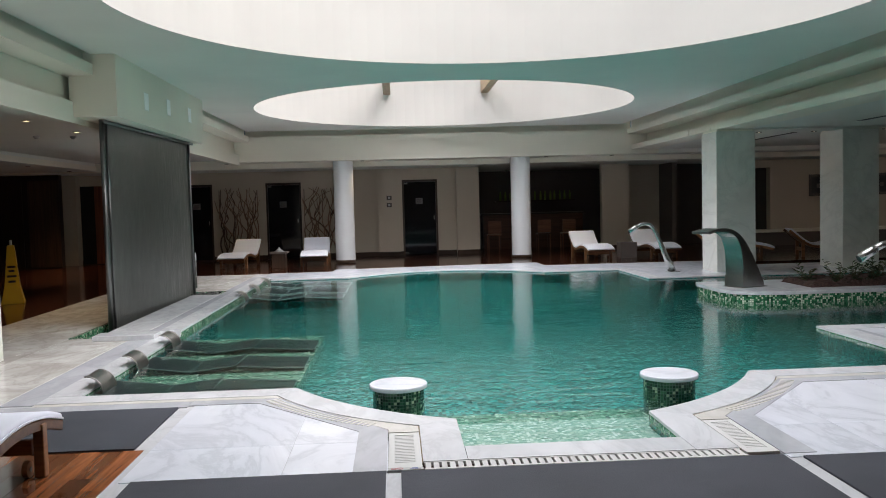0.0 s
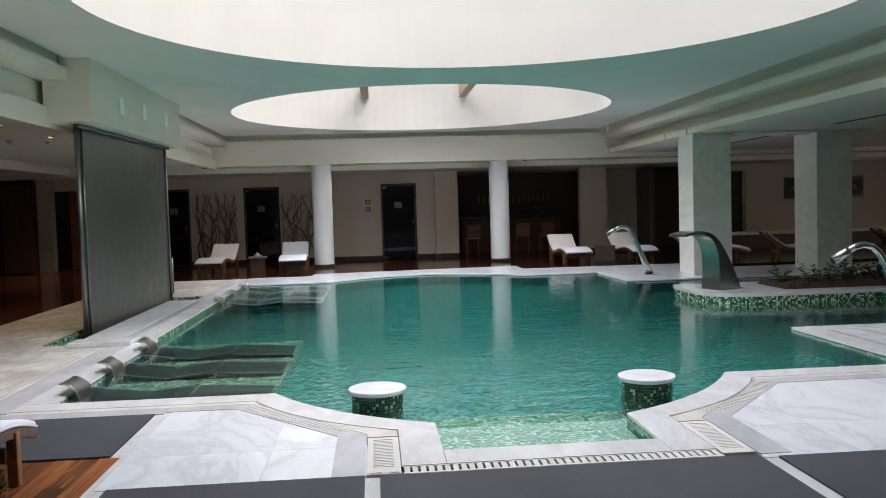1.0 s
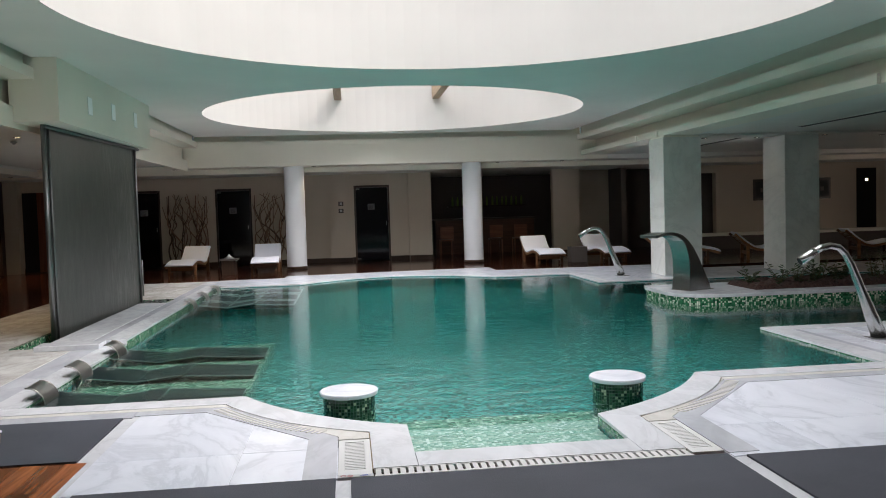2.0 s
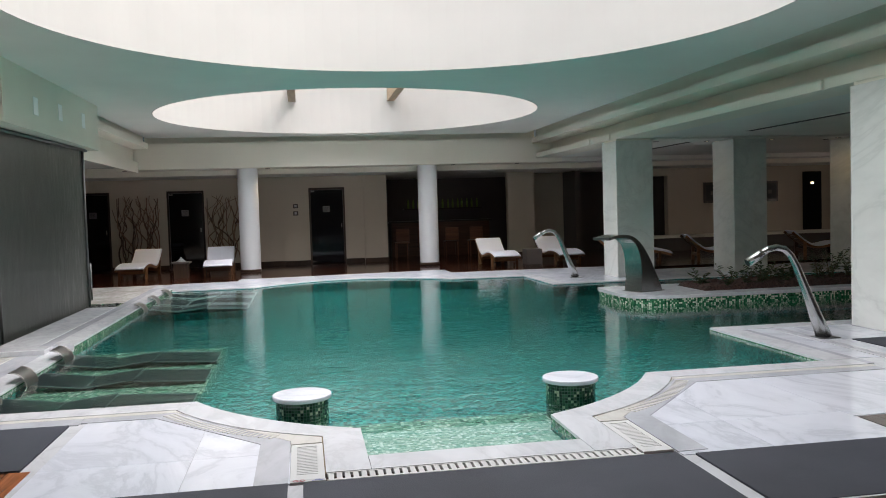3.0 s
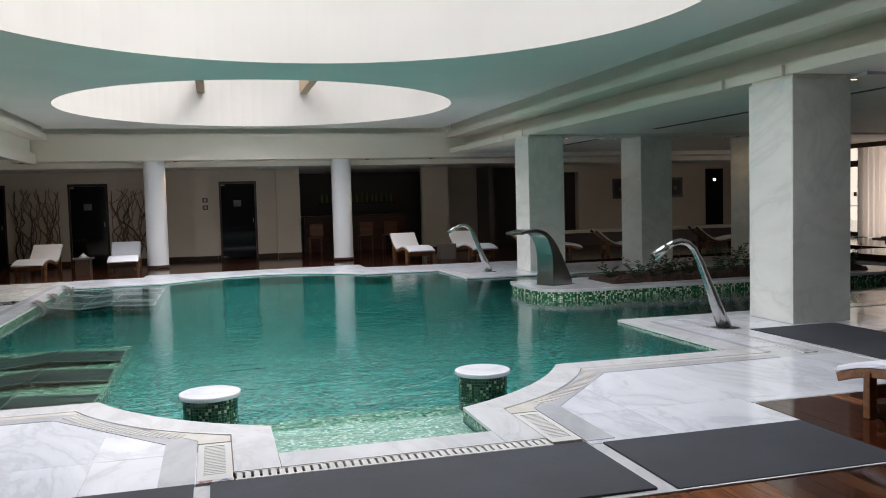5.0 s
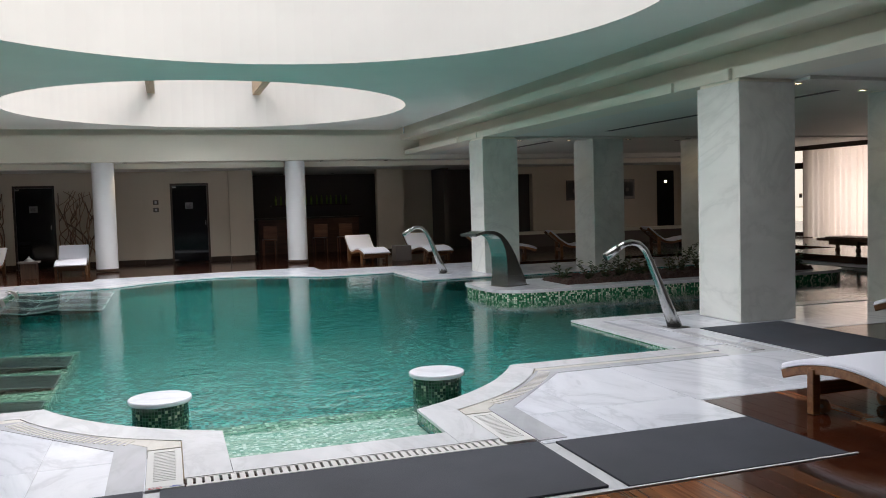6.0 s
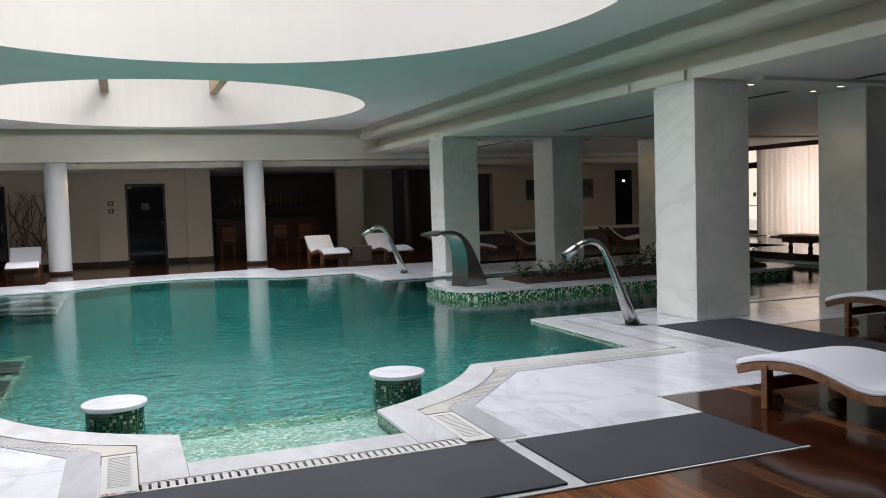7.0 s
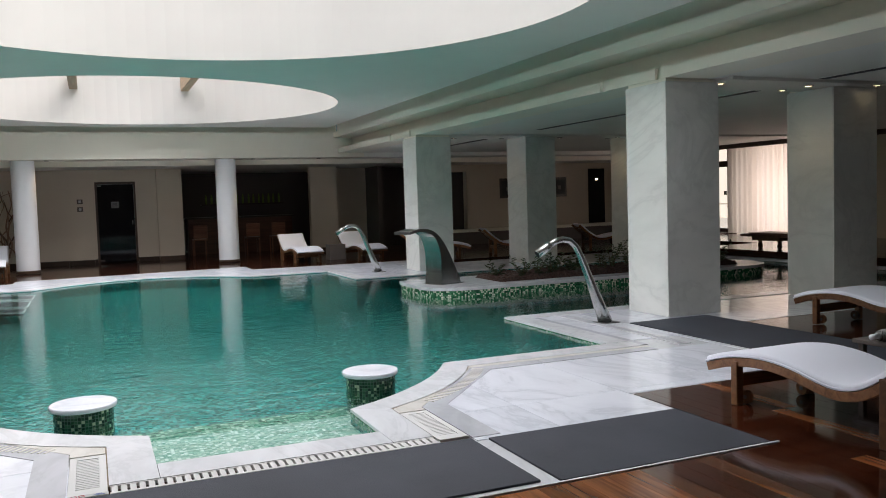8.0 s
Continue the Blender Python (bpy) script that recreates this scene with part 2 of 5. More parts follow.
link(M_WATER, _tr, "BSDF", _mx, 1)
link(M_WATER, _gl, "BSDF", _mx, 2)
link(M_WATER, _mx, "Shader", _t.nodes["Material Output"], "Surface")


# ---- mesh helpers ----
def mesh_of(name, bm, mat, smooth=False):
    me = bpy.data.meshes.new(name)
    bmesh.ops.recalc_face_normals(bm, faces=bm.faces)
    bm.to_mesh(me)
    bm.free()
    if mat:
        me.materials.append(mat)
    if smooth:
        for p in me.polygons:
            p.use_smooth = True
    return me


def part(name, bm, mat, parent, label="", smooth=False):
    ob = new(name, mesh_of(name, bm, mat, smooth))
    ob.parent = parent
    if label:
        ob["label"] = label
    return ob


def thing(name, label, category, group="", at=None):
    e = new(name)
    e.empty_display_size = 0.1
    if at is not None:
        e.matrix_basis = at
    return tagged(e, label, category, group)


def structure(name, bm, mat, label, category, smooth=False):
    return tagged(new(name, mesh_of(name, bm, mat, smooth)), label, category, kind="structure")


def box(x0, x1, y0, y1, z0, z1, bm=None, bevel=0.0):
    own = bmesh.new()
    r = bmesh.ops.create_cube(own, size=1.0)
    for v in r["verts"]:
        v.co = Vector(((x0 + x1) / 2 + v.co.x * (x1 - x0), (y0 + y1) / 2 + v.co.y * (y1 - y0), (z0 + z1) / 2 + v.co.z * (z1 - z0)))
    if bevel:
        bmesh.ops.bevel(own, geom=own.edges[:], offset=bevel, segments=2, affect="EDGES", profile=0.5)
    return join(bm, own)


def join(bm, own):
    if bm is None:
        return own
    me = bpy.data.meshes.new("tmp")
    own.to_mesh(me)
    own.free()
    bm.from_mesh(me)
    bpy.data.meshes.remove(me)
    return bm


def cyl(x, y, z0, z1, r0, r1=None, n=48, bm=None, bevel=0.0):
    own = bmesh.new()
    r1 = r0 if r1 is None else r1
    bmesh.ops.create_cone(own, cap_ends=True, segments=n, radius1=r0, radius2=r1, depth=z1 - z0)
    bmesh.ops.translate(own, verts=own.verts, vec=(x, y, (z0 + z1) / 2))
    if bevel:
        es = [e for e in own.edges if abs(e.verts[0].co.z - e.verts[1].co.z) < 1e-6]
        bmesh.ops.bevel(own, geom=es, offset=bevel, segments=3, affect="EDGES", profile=0.5)
    return join(bm, own)


def slab(outline, z0, z1, bm=None):
    """A plate with the given outline."""
    own = bmesh.new()
    lo = [own.verts.new((x, y, z0)) for x, y in outline]
    hi = [own.verts.new((x, y, z1)) for x, y in outline]
    own.faces.new(hi)
    own.faces.new(lo[::-1])
    for i in range(len(outline)):
        k = (i + 1) % len(outline)
        own.faces.new((lo[i], lo[k], hi[k], hi[i]))
    return join(bm, own)


def band(outer, inner, z0, z1):
    """A plate between two open lines of the same length."""
    return slab(list(outer) + list(inner)[::-1], z0, z1)


def tube(points, radius, n=12, bm=None):
    """A round bar along points; radius a number or one per point."""
    own = bmesh.new()
    pts = [Vector(p) for p in points]
    rad = radius if isinstance(radius, (list, tuple)) else [radius] * len(pts)
    rings, up = [], None
    for i, p in enumerate(pts):
        d = (pts[min(i + 1, len(pts) - 1)] - pts[max(i - 1, 0)]).normalized()
        if up is None:
            up = d.orthogonal().normalized()
        side = d.cross(up).normalized()
        up = side.cross(d).normalized()
        rings.append([own.verts.new(p + (side * math.cos(a) + up * math.sin(a)) * rad[i]) for a in (math.tau * k / n for k in range(n))])
    for a, b in zip(rings, rings[1:]):
        for k in range(n):
            own.faces.new((a[k], a[(k + 1) % n], b[(k + 1) % n], b[k]))
    own.faces.new(rings[0][::-1])
    own.faces.new(rings[-1])
    return join(bm, own)


def arc(cx, cy, r, a0, a1, n):
    return [(cx + r * math.cos(radians(a0 + (a1 - a0) * i / n)), cy + r * math.sin(radians(a0 + (a1 - a0) * i / n))) for i in range(n + 1)]


def bow(p, q, sag, n=10):
    """Points on a circle's arc from p to q, bulging by sag to the left of the way."""
    p, q = Vector(p), Vector(q)
    d = q - p
    side = Vector((-d.y, d.x)).normalized()
    out = []
    for i in range(n + 1):
        t = i / n
        out.append(tuple(p + d * t + side * (4 * sag * t * (1 - t))))
    return out


def sheet(name, bm_faces_uv, mat, label, category):
    """Faces given as lists of (place, uv)."""
    bm = bmesh.new()
    uv = bm.loops.layers.uv.new("UVMap")
    for face in bm_faces_uv:
        f = bm.faces.new([bm.verts.new(p) for p, _ in face])
        for l, (_, t) in zip(f.loops, face):
            l[uv].uv = t
    me = bpy.data.meshes.new(name)
    bm.to_mesh(me)
    bm.free()
    me.materials.append(mat)
    return tagged(new(name, me), label, category, kind="structure")


def flat(outline, z):
    return [((x, y, z), (x, y)) for x, y in outline]


def upright(line, z0, z1, closed=True):
    """Wall faces along a line of points, with UV in metres."""
    faces, s = [], 0.0
    pts = list(line) + ([line[0]] if closed else [])
    for a, b in zip(pts, pts[1:]):
        d = math.dist(a, b)
        faces.append([((*a, z0), (s, z0)), ((*b, z0), (s + d, z0)), ((*b, z1), (s + d, z1)), ((*a, z1), (s, z1))])
        s += d
    return faces


# ---- the pool ----
CX = 0.985
WATER_Z = -0.025
LEFT, RIGHT, NEAR, FAR = -2.5, 4.46, 6.25, 16.2
ARM0, ARM1, ARM_END = 8.34, 14.2, 12.4
COVE0, COVE1, COVE_Y, LIP_Y = CX - 0.645, CX + 0.645, 4.5, 5.12
curve_l = bow((-0.83, NEAR), (COVE0, LIP_Y), -0.13, 12)
curve_r = [(2 * CX - x, y) for x, y in curve_l][::-1]
far_curve = bow((2.95, FAR), (-0.98, FAR), -1.1, 20)
POOL = [(LEFT, NEAR)] + curve_l + [(COVE0, COVE_Y), (COVE1, COVE_Y)] + curve_r + [(RIGHT, NEAR), (RIGHT, ARM0), (ARM_END, ARM0), (ARM_END, ARM1), (RIGHT, ARM1), (RIGHT, FAR)] + far_curve + [(LEFT, FAR)]
FLOOR_Z = -0.22

sheet("pool_floor", [flat(POOL, FLOOR_Z)], M_MOSAIC_DEEP, "teal glass mosaic floor of the deep pool", "pool floor")
sheet("pool_wall", upright(POOL, FLOOR_Z, -0.07), M_MOSAIC_DEEP, "teal glass mosaic walls of the pool", "pool wall")
RIM = upright(POOL, -0.07, -0.018)
sheet("pool_wall", [f for f in RIM if min(f[0][0][1], f[1][0][1]) < 14], M_MOSAIC, "green glass mosaic walls of the pool", "pool wall")
sheet("pool_wall", [f for f in RIM if min(f[0][0][1], f[1][0][1]) >= 14], M_MOSAIC_DEEP, "teal glass mosaic walls of the pool", "pool wall")
water_bm = bmesh.new()
water_bm.faces.new([water_bm.verts.new((x, y, WATER_Z)) for x, y in POOL])
bmesh.ops.triangulate(water_bm, faces=water_bm.faces)
for f in water_bm.faces:
    if f.normal.z < 0:
        f.normal_flip()
water_me = bpy.data.meshes.new("water")
water_bm.normal_update()
for f in water_bm.faces:
    if f.normal.z < 0:
        f.normal_flip()
water_bm.to_mesh(water_me)
water_bm.free()
water_me.materials.append(M_WATER)
tagged(new("water", water_me), "clear teal pool water with a faintly rippled surface", "water", kind="structure")

# ---- ceiling with its two round skylights ----
CEIL_Z, AX0, AX1, BX0, BX1, FAR_F, NEAR_F = 3.3, -3.55, 5.89, -3.8, 5.99, 20.45, 0.6
A_LO, A_HI, B_LO, B_HI = 3.05, 3.18, 2.665, 2.785
N = 96
cb = bmesh.new()
for (cx, cy), (y0, y1) in zip(SKYLIGHTS, ((NEAR_F - 0.3, 11.75), (11.75, FAR_F - 0.1))):
    x0, x1 = AX0 - 0.03, AX1 - 0.15
    ring = []
    for i in range(N):
        a = math.tau * (i + 0.5) / N
        ca, sa = math.cos(a), math.sin(a)
        k = min((x1 - cx if ca > 0 else cx - x0) / abs(ca), (y1 - cy if sa > 0 else cy - y0) / abs(sa))
        ring.append(((cx + SKY_R * ca, cy + SKY_R * sa), (cx + k * ca, cy + k * sa)))
    corners = [(x1, y1), (x0, y1), (x0, y0), (x1, y0)]
    vi = [cb.verts.new((*p, CEIL_Z)) for p, _ in ring]
    vo = [cb.verts.new((*q, CEIL_Z)) for _, q in ring]
    for i in range(N):
        j = (i + 1) % N
        q0, q1 = ring[i][1], ring[j][1]
        extra = []
        if abs(q0[0] - q1[0]) > 1e-4 and abs(q0[1] - q1[1]) > 1e-4:
            c = min(corners, key=lambda c: math.dist(c, q0) + math.dist(c, q1))
            extra = [cb.verts.new((*c, CEIL_Z))]
        cb.faces.new([vi[i], vo[i]] + extra + [vo[j], vi[j]])
cb.normal_update()
bmesh.ops.solidify(cb, geom=cb.faces[:], thickness=-0.12)
structure("ceiling", cb, M_CEIL, "white plaster ceiling with two round skylight openings", "ceiling")

for cx, cy in SKYLIGHTS:
    sh = bmesh.new()
    rings = []
    for r, z in ((SKY_R - 0.002, CEIL_Z - 0.004), (SKY_R - 0.002, 5.4), (SKY_R + 0.18, 5.4), (SKY_R + 0.18, CEIL_Z + 0.13), (SKY_R + 0.01, CEIL_Z - 0.004)):
        rings.append([sh.verts.new((cx + r * math.cos(math.tau * i / N), cy + r * math.sin(math.tau * i / N), z)) for i in range(N)])
    for a, b in zip(rings, rings[1:] + rings[:1]):
        for i in range(N):
            j = (i + 1) % N
            sh.faces.new((a[i], a[j], b[j], b[i]))
    structure("skylight_shaft", sh, M_SHAFT, "smooth white plastered round skylight shaft", "skylight", smooth=False)

# raised roof of the cove recess behind the ceiling's edge
COVE_TOP = 3.5
for x0, x1, y0, y1, z0, z1 in ((AX1 - 0.3, AX1 + 0.5, NEAR_F, FAR_F + 0.5, COVE_TOP, COVE_TOP + 0.08), (AX0 - 0.5, AX0 + 0.1, NEAR_F, FAR_F + 0.5, COVE_TOP, COVE_TOP + 0.08),
                               (AX0 + 0.102, AX1 - 0.302, FAR_F - 0.2, FAR_F + 0.5, COVE_TOP, COVE_TOP + 0.08),
                               (AX1 - 0.29, AX1 - 0.23, NEAR_F, FAR_F - 0.2, CEIL_Z + 0.122, COVE_TOP - 0.002), (AX0 + 0.05, AX0 + 0.095, NEAR_F, FAR_F - 0.2, CEIL_Z + 0.122, COVE_TOP - 0.002),
                               (AX0 + 0.1, AX1 - 0.3, FAR_F - 0.19, FAR_F - 0.13, CEIL_Z + 0.122, COVE_TOP - 0.002)):
    structure("cove_roof", box(x0, x1, y0, y1, z0, z1), M_CEIL, "white plaster roof of the ceiling recess", "ceiling trim")

# timber rafters across the far skylight
for x in (-0.13, 2.19):
    rf = thing("rafter", "pale timber rafter spanning the skylight shaft", "rafter", "rafters of the skylight")
    dy = math.sqrt(SKY_R ** 2 - (x - SKYLIGHTS[1][0]) ** 2)
    part("beam", box(x - 0.085, x + 0.085, SKYLIGHTS[1][1] - dy, SKYLIGHTS[1][1] + dy, 4.03, 4.34, bevel=0.008), M_RAFTER, rf)

# stepped cove: upper lip, ledge, back wall, lower lip
def run_y(name, x0, x1, z0, z1, y0=NEAR_F, y1=FAR_F, mat=M_CREAM, label="cream plaster cove fascia along the ceiling"):
    return structure(name, box(x0, x1, y0, y1, z0, z1), mat, label, "ceiling trim")

for s, ax, bx in ((1, AX1, BX1), (-1, AX0, BX0)):
    def span(a, b):
        return (min(a, b), max(a, b))
    run_y("cove_lip", *span(ax, ax + s * 0.035), A_LO, A_HI)
    run_y("cove_ledge", *span(ax + s * 0.037, ax + s * 0.62), A_LO - 0.001, A_LO + 0.03)
    run_y("cove_back", *span(ax + s * 0.11, ax + s * 0.5), A_LO + 0.032, COVE_TOP - 0.002)
    run_y("trough_back", *span(ax + s * (0.5 if s > 0 else 0.36), ax + s * 0.56), B_LO + 0.03, A_LO - 0.0015)
    run_y("trough_ledge", *span(bx + s * 0.042, bx + s * 0.6), B_LO + 0.002, B_LO + 0.028)
    if s > 0:
        cuts = [NEAR_F, 7.365, 7.455, 8.45, 8.55, 15.18, 15.26, 16.34, 16.42, FAR_F]
    else:
        cuts = [NEAR_F, FAR_F]
    for y0, y1 in zip(cuts[::2], cuts[1::2]):
        run_y("trough_lip", *span(bx, bx + s * 0.04), B_LO if s > 0 else 2.49, B_HI if s > 0 else 2.745, y0, y1)
# far and near fascias
structure("cove_lip", box(AX0, AX1, FAR_F, FAR_F + 0.035, A_LO, A_HI), M_CREAM, "cream plaster cove fascia across the far end", "ceiling trim")
structure("beam_fascia", box(AX0 - 0.8, AX1 + 0.8, FAR_F + 0.006, FAR_F + 0.9, 2.56, A_LO), M_CREAM, "cream plastered beam across the far end", "beam")
structure("cove_back", box(AX0 - 0.1, AX1 + 0.1, FAR_F + 0.11, FAR_F + 0.5, A_LO + 0.002, COVE_TOP - 0.002), M_CREAM, "cream plaster recess above the cove", "ceiling trim")
structure("beam_fascia", box(AX0 - 0.8, AX1 + 0.8, NEAR_F - 0.9, NEAR_F, B_LO, CEIL_Z + 0.1), M_CREAM, "cream plastered beam behind the viewer", "beam")

# lower ceilings round the pool hall
W_X0, W_X1, W_Y0, W_Y1 = -13.0, 17.0, -5.0, 23.3
def low_ceiling(x0, x1, y0, y1, z):
    structure("ceiling", box(x0, x1, y0, y1, z, z + 0.15), M_CEIL, "off-white plaster lower ceiling", "ceiling")
low_ceiling(AX1 + 0.56, W_X1, NEAR_F - 0.9, FAR_F + 0.9, B_LO + 0.003)
low_ceiling(W_X0, AX0 - 0.56, NEAR_F - 0.9, FAR_F + 0.9, B_LO + 0.003)
low_ceiling(W_X0, W_X1, W_Y0, NEAR_F - 0.9, B_LO + 0.003)
low_ceiling(W_X0, W_X1, FAR_F + 0.9, W_Y1 + 4, 2.44)
structure("soffit_fascia", box(W_X0, W_X1, FAR_F + 0.86, FAR_F + 0.898, 2.43, 2.66), M_CREAM, "cream soffit edge before the changing rooms", "ceiling trim")

for x0, x1, y0, y1, z0 in ((AX1 + 0.84, W_X1, 7.05, 7.82, 2.63), (AX1 + 0.802, W_X1, FAR_F + 0.006, FAR_F + 0.85, 2.56), (AX1 + 0.84, W_X1, 14.75, 15.45, 2.63)):
    structure("ceiling_beam", box(x0, x1, y0, y1, z0, B_LO + 0.001), M_CEIL, "shallow off-white plastered ceiling beam", "beam")

# ---- walls ----
def wall(name, x0, x1, y0, y1, z0=0.0, z1=2.7, mat=M_WALL, label="plain beige painted wall"):
    return structure(name, box(x0, x1, y0, y1, z0, z1), mat, label, "wall")

wall("wall_south", W_X0, W_X1, W_Y0 - 0.2, W_Y0)
wall("wall_west", W_X0 - 0.2, W_X0, W_Y0, W_Y1 + 4)
# north wall with door openings and dark recesses: x from, x to
for a, b in ((W_X0, -5.95), (-5.1, -3.62), (-2.64, 0.2), (1.2, 2.38), (5.94, 6.73), (9.6, 10.2), (11.4, W_X1)):
    wall("wall_north", a, b, W_Y1, W_Y1 + 0.25)
for a, b in ((-5.95, -5.1), (-3.62, -2.64), (0.2, 1.2)):
    wall("wall_north", a, b, W_Y1, W_Y1 + 0.25, 2.12, 2.7)
# shallow pilasters
for a, b in ((-0.5, 0.12), (1.73, 2.38)):
    wall("pilaster", a, b, W_Y1 - 0.12, W_Y1 - 0.002, 0, 2.44, label="beige painted pilaster")
wall("wall_recess", W_X0, W_X1, W_Y1 + 3.8, W_Y1 + 4, mat=M_DARK_SHADE, label="back wall of the lounge, its shade put into a dark colour")
wall("wall_east", W_X1, W_X1 + 0.2, W_Y0, 14.0)
wall("wall_east", W_X1, W_X1 + 0.2, 19.9, W_Y1 + 4)
wall("wall_east", W_X1, W_X1 + 0.2, 14.0, 19.9, 2.6, 2.72)

# ---- floors ----
def plate(name, outline, z0, z1, mat, label, category="paving"):
    return structure(name, slab(outline, z0, z1), mat, label, category)

def rect(x0, x1, y0, y1):
    return [(x0, y0), (x1, y0), (x1, y1), (x0, y1)]

for x0, x1, y0, y1 in ((-3.86, LEFT - 0.02, W_Y0, 9.27), (-3.86, LEFT - 0.02, 14.33, W_Y1 + 4)):
    plate("subfloor", rect(x0, x1, y0, y1), -0.3, -0.02, M_DECKWOOD, "dark glossy hardwood floor", "floor")
plate("subfloor", rect(W_X0, -3.86, W_Y0, W_Y1 + 4), -0.3, -0.02, M_DECKWOOD, "dark glossy hardwood floor", "floor")
plate("subfloor", rect(LEFT - 0.02, ARM_END + 0.02, W_Y0, COVE_Y - 0.02), -0.3, -0.02, M_DECKWOOD, "dark glossy hardwood floor", "floor")
plate("subfloor", rect(LEFT - 0.02, ARM_END + 0.02, 17.4, W_Y1 + 4), -0.3, -0.02, M_DECKWOOD, "dark glossy hardwood floor", "floor")
plate("subfloor", rect(ARM_END + 0.02, W_X1, W_Y0, W_Y1 + 4), -0.3, -0.02, M_DECKWOOD, "dark glossy hardwood floor", "floor")

# ---- marble deck round the pool ----
def offset(line, d):
    """The open line moved d to its right."""
    out = []
    for i, p in enumerate(line):
        a, b = Vector(line[max(i - 1, 0)]), Vector(line[min(i + 1, len(line) - 1)])
        t = (b - a).normalized()
        out.append((p[0] + t.y * d, p[1] - t.x * d))
    return out


def mirror(line):
    return [(2 * CX - x, y) for x, y in line]


SLABS = thing("marble_slabs", "large white veined marble slabs of the pool deck", "marble paving")
SLABS["kind"] = "structure"


def marble_slab(x0, x1, y0, y1, mat=M_MARBLE, z=-0.004):
    g = 0.0015
    part("slab", box(x0 + g, x1 - g, y0 + g, y1 - g, z - 0.03, z, bevel=0.0012), mat, SLABS)


# mortar bed under the slabs
for x0, x1, y0, y1 in ((-1.64, -0.106, 3.22, 4.93), (-0.106, 2 * CX + 0.106, 3.22, 4.098), (2 * CX + 0.106, 3.52, 3.22, 4.93), (3.52, RIGHT + 0.26, 4.55, 5.94),
                       (-1.64, -0.92, 4.93, 5.94), (2 * CX + 0.92, 3.52, 4.93, 5.94),
                       (-5.1, LEFT - 0.02, 5.72, 9.3), (-5.1, -3.76, 9.3, 14.3), (-2.98, LEFT - 0.02, 9.3, 14.3), (-5.1, LEFT - 0.02, 14.3, 17.9),
                       (RIGHT + 0.26, 6.43, 4.55, 6.62), (RIGHT + 0.26, 13.5, 6.62, ARM0 - 0.02)):
    structure("mortar_bed", box(x0, x1, y0, y1, -0.3, -0.009), M_COPING, "pale mortar bed under the marble paving", "floor")
for side in (1, -1):
    tri = [(-0.92, 4.93), (-0.106, 4.93), (-0.92, 5.94)]
    tri = tri if side > 0 else [(2 * CX - x, y) for x, y in tri][::-1]
    structure("mortar_bed", slab(tri, -0.3, -0.009), M_COPING, "pale mortar bed under the marble paving", "floor")
plate("subfloor", rect(6.434, 13.5, 4.49, 6.616), -0.3, -0.008, M_DECKWOOD, "dark glossy hardwood floor", "floor")
# fields of slabs before the pool, both sides of the cove
for x0, x1, y0, y1 in ((-1.52, -0.67, 4.7, 5.8), (-1.52, -0.67, 4.12, 4.7), (-0.67, -0.1, 4.12, 4.7)):
    marble_slab(x0, x1, y0, y1)
for x0, x1, y0, y1 in ((2.65, 3.5, 4.68, 5.8), (2.08, 2.65, 4.06, 4.68), (2.65, 3.5, 4.06, 4.68),
                       (3.5, 4.4, 4.68, 5.8), (4.4, 5.3, 4.68, 5.8), (3.5, 4.4, 4.56, 4.68), (4.4, 5.3, 4.56, 4.68)):
    marble_slab(x0, x1, y0, y1)
for pts in ([(-0.6685, 4.7015), (-0.108, 4.7015), (-0.108, 4.93), (-0.6685, 5.61)], [(2.6485, 5.61), (2.078, 4.93), (2.078, 4.6815), (2.6485, 4.6815)]):
    part("slab", slab(pts, -0.034, -0.004), M_MARBLE, SLABS)
# slabs of the deck on the waterfall side
for iy in range(12):
    y0, y1 = 5.8 + iy * 1.0, 5.8 + (iy + 1) * 1.0
    for x0, x1 in ((-5.08, -4.42), (-4.42, -3.76), (-3.76, -3.02)):
        if x1 > -3.76 and y0 > 9.0 and y1 < 14.3:
            continue
        lo, hi = y0, y1
        if x1 > -3.76 and y0 < 9.3 < y1:
            hi = 9.28
        if x1 > -3.76 and y0 < 14.3 < y1:
            lo = 14.32
        marble_slab(x0, x1, lo, min(hi, 17.85), M_WORN_SHADED)
# slabs of the deck at the round side arm
for x0, x1, y0, y1 in ((5.32, 6.2, 6.3, 7.2), (4.75, 5.32, 6.3, 7.2), (4.75, 5.32, 7.2, 8.1), (5.32, 6.2, 7.2, 8.1), (6.2, 6.42, 6.3, 6.625), (6.2, 7.1, 6.625, 7.2), (6.2, 7.1, 7.2, 8.1), (7.1, 8.0, 6.625, 8.1), (8.0, 8.9, 6.625, 8.1), (8.9, 9.8, 6.625, 8.1), (9.8, 10.7, 6.625, 8.1),
                       (5.32, 6.2, 5.4, 6.3), (6.2, 6.42, 5.4, 6.3), (5.32, 6.2, 4.56, 5.4)):
    marble_slab(x0, x1, y0, y1)

# coping, joint, grate channel and grey band along the near edge
COP = 0.235


def both(name, outline, z0, z1, mat, label, category="coping"):
    plate(name, outline, z0, z1, mat, label, category)
    plate(name, [(2 * CX - x, y) for x, y in outline][::-1], z0, z1, mat, label, category)


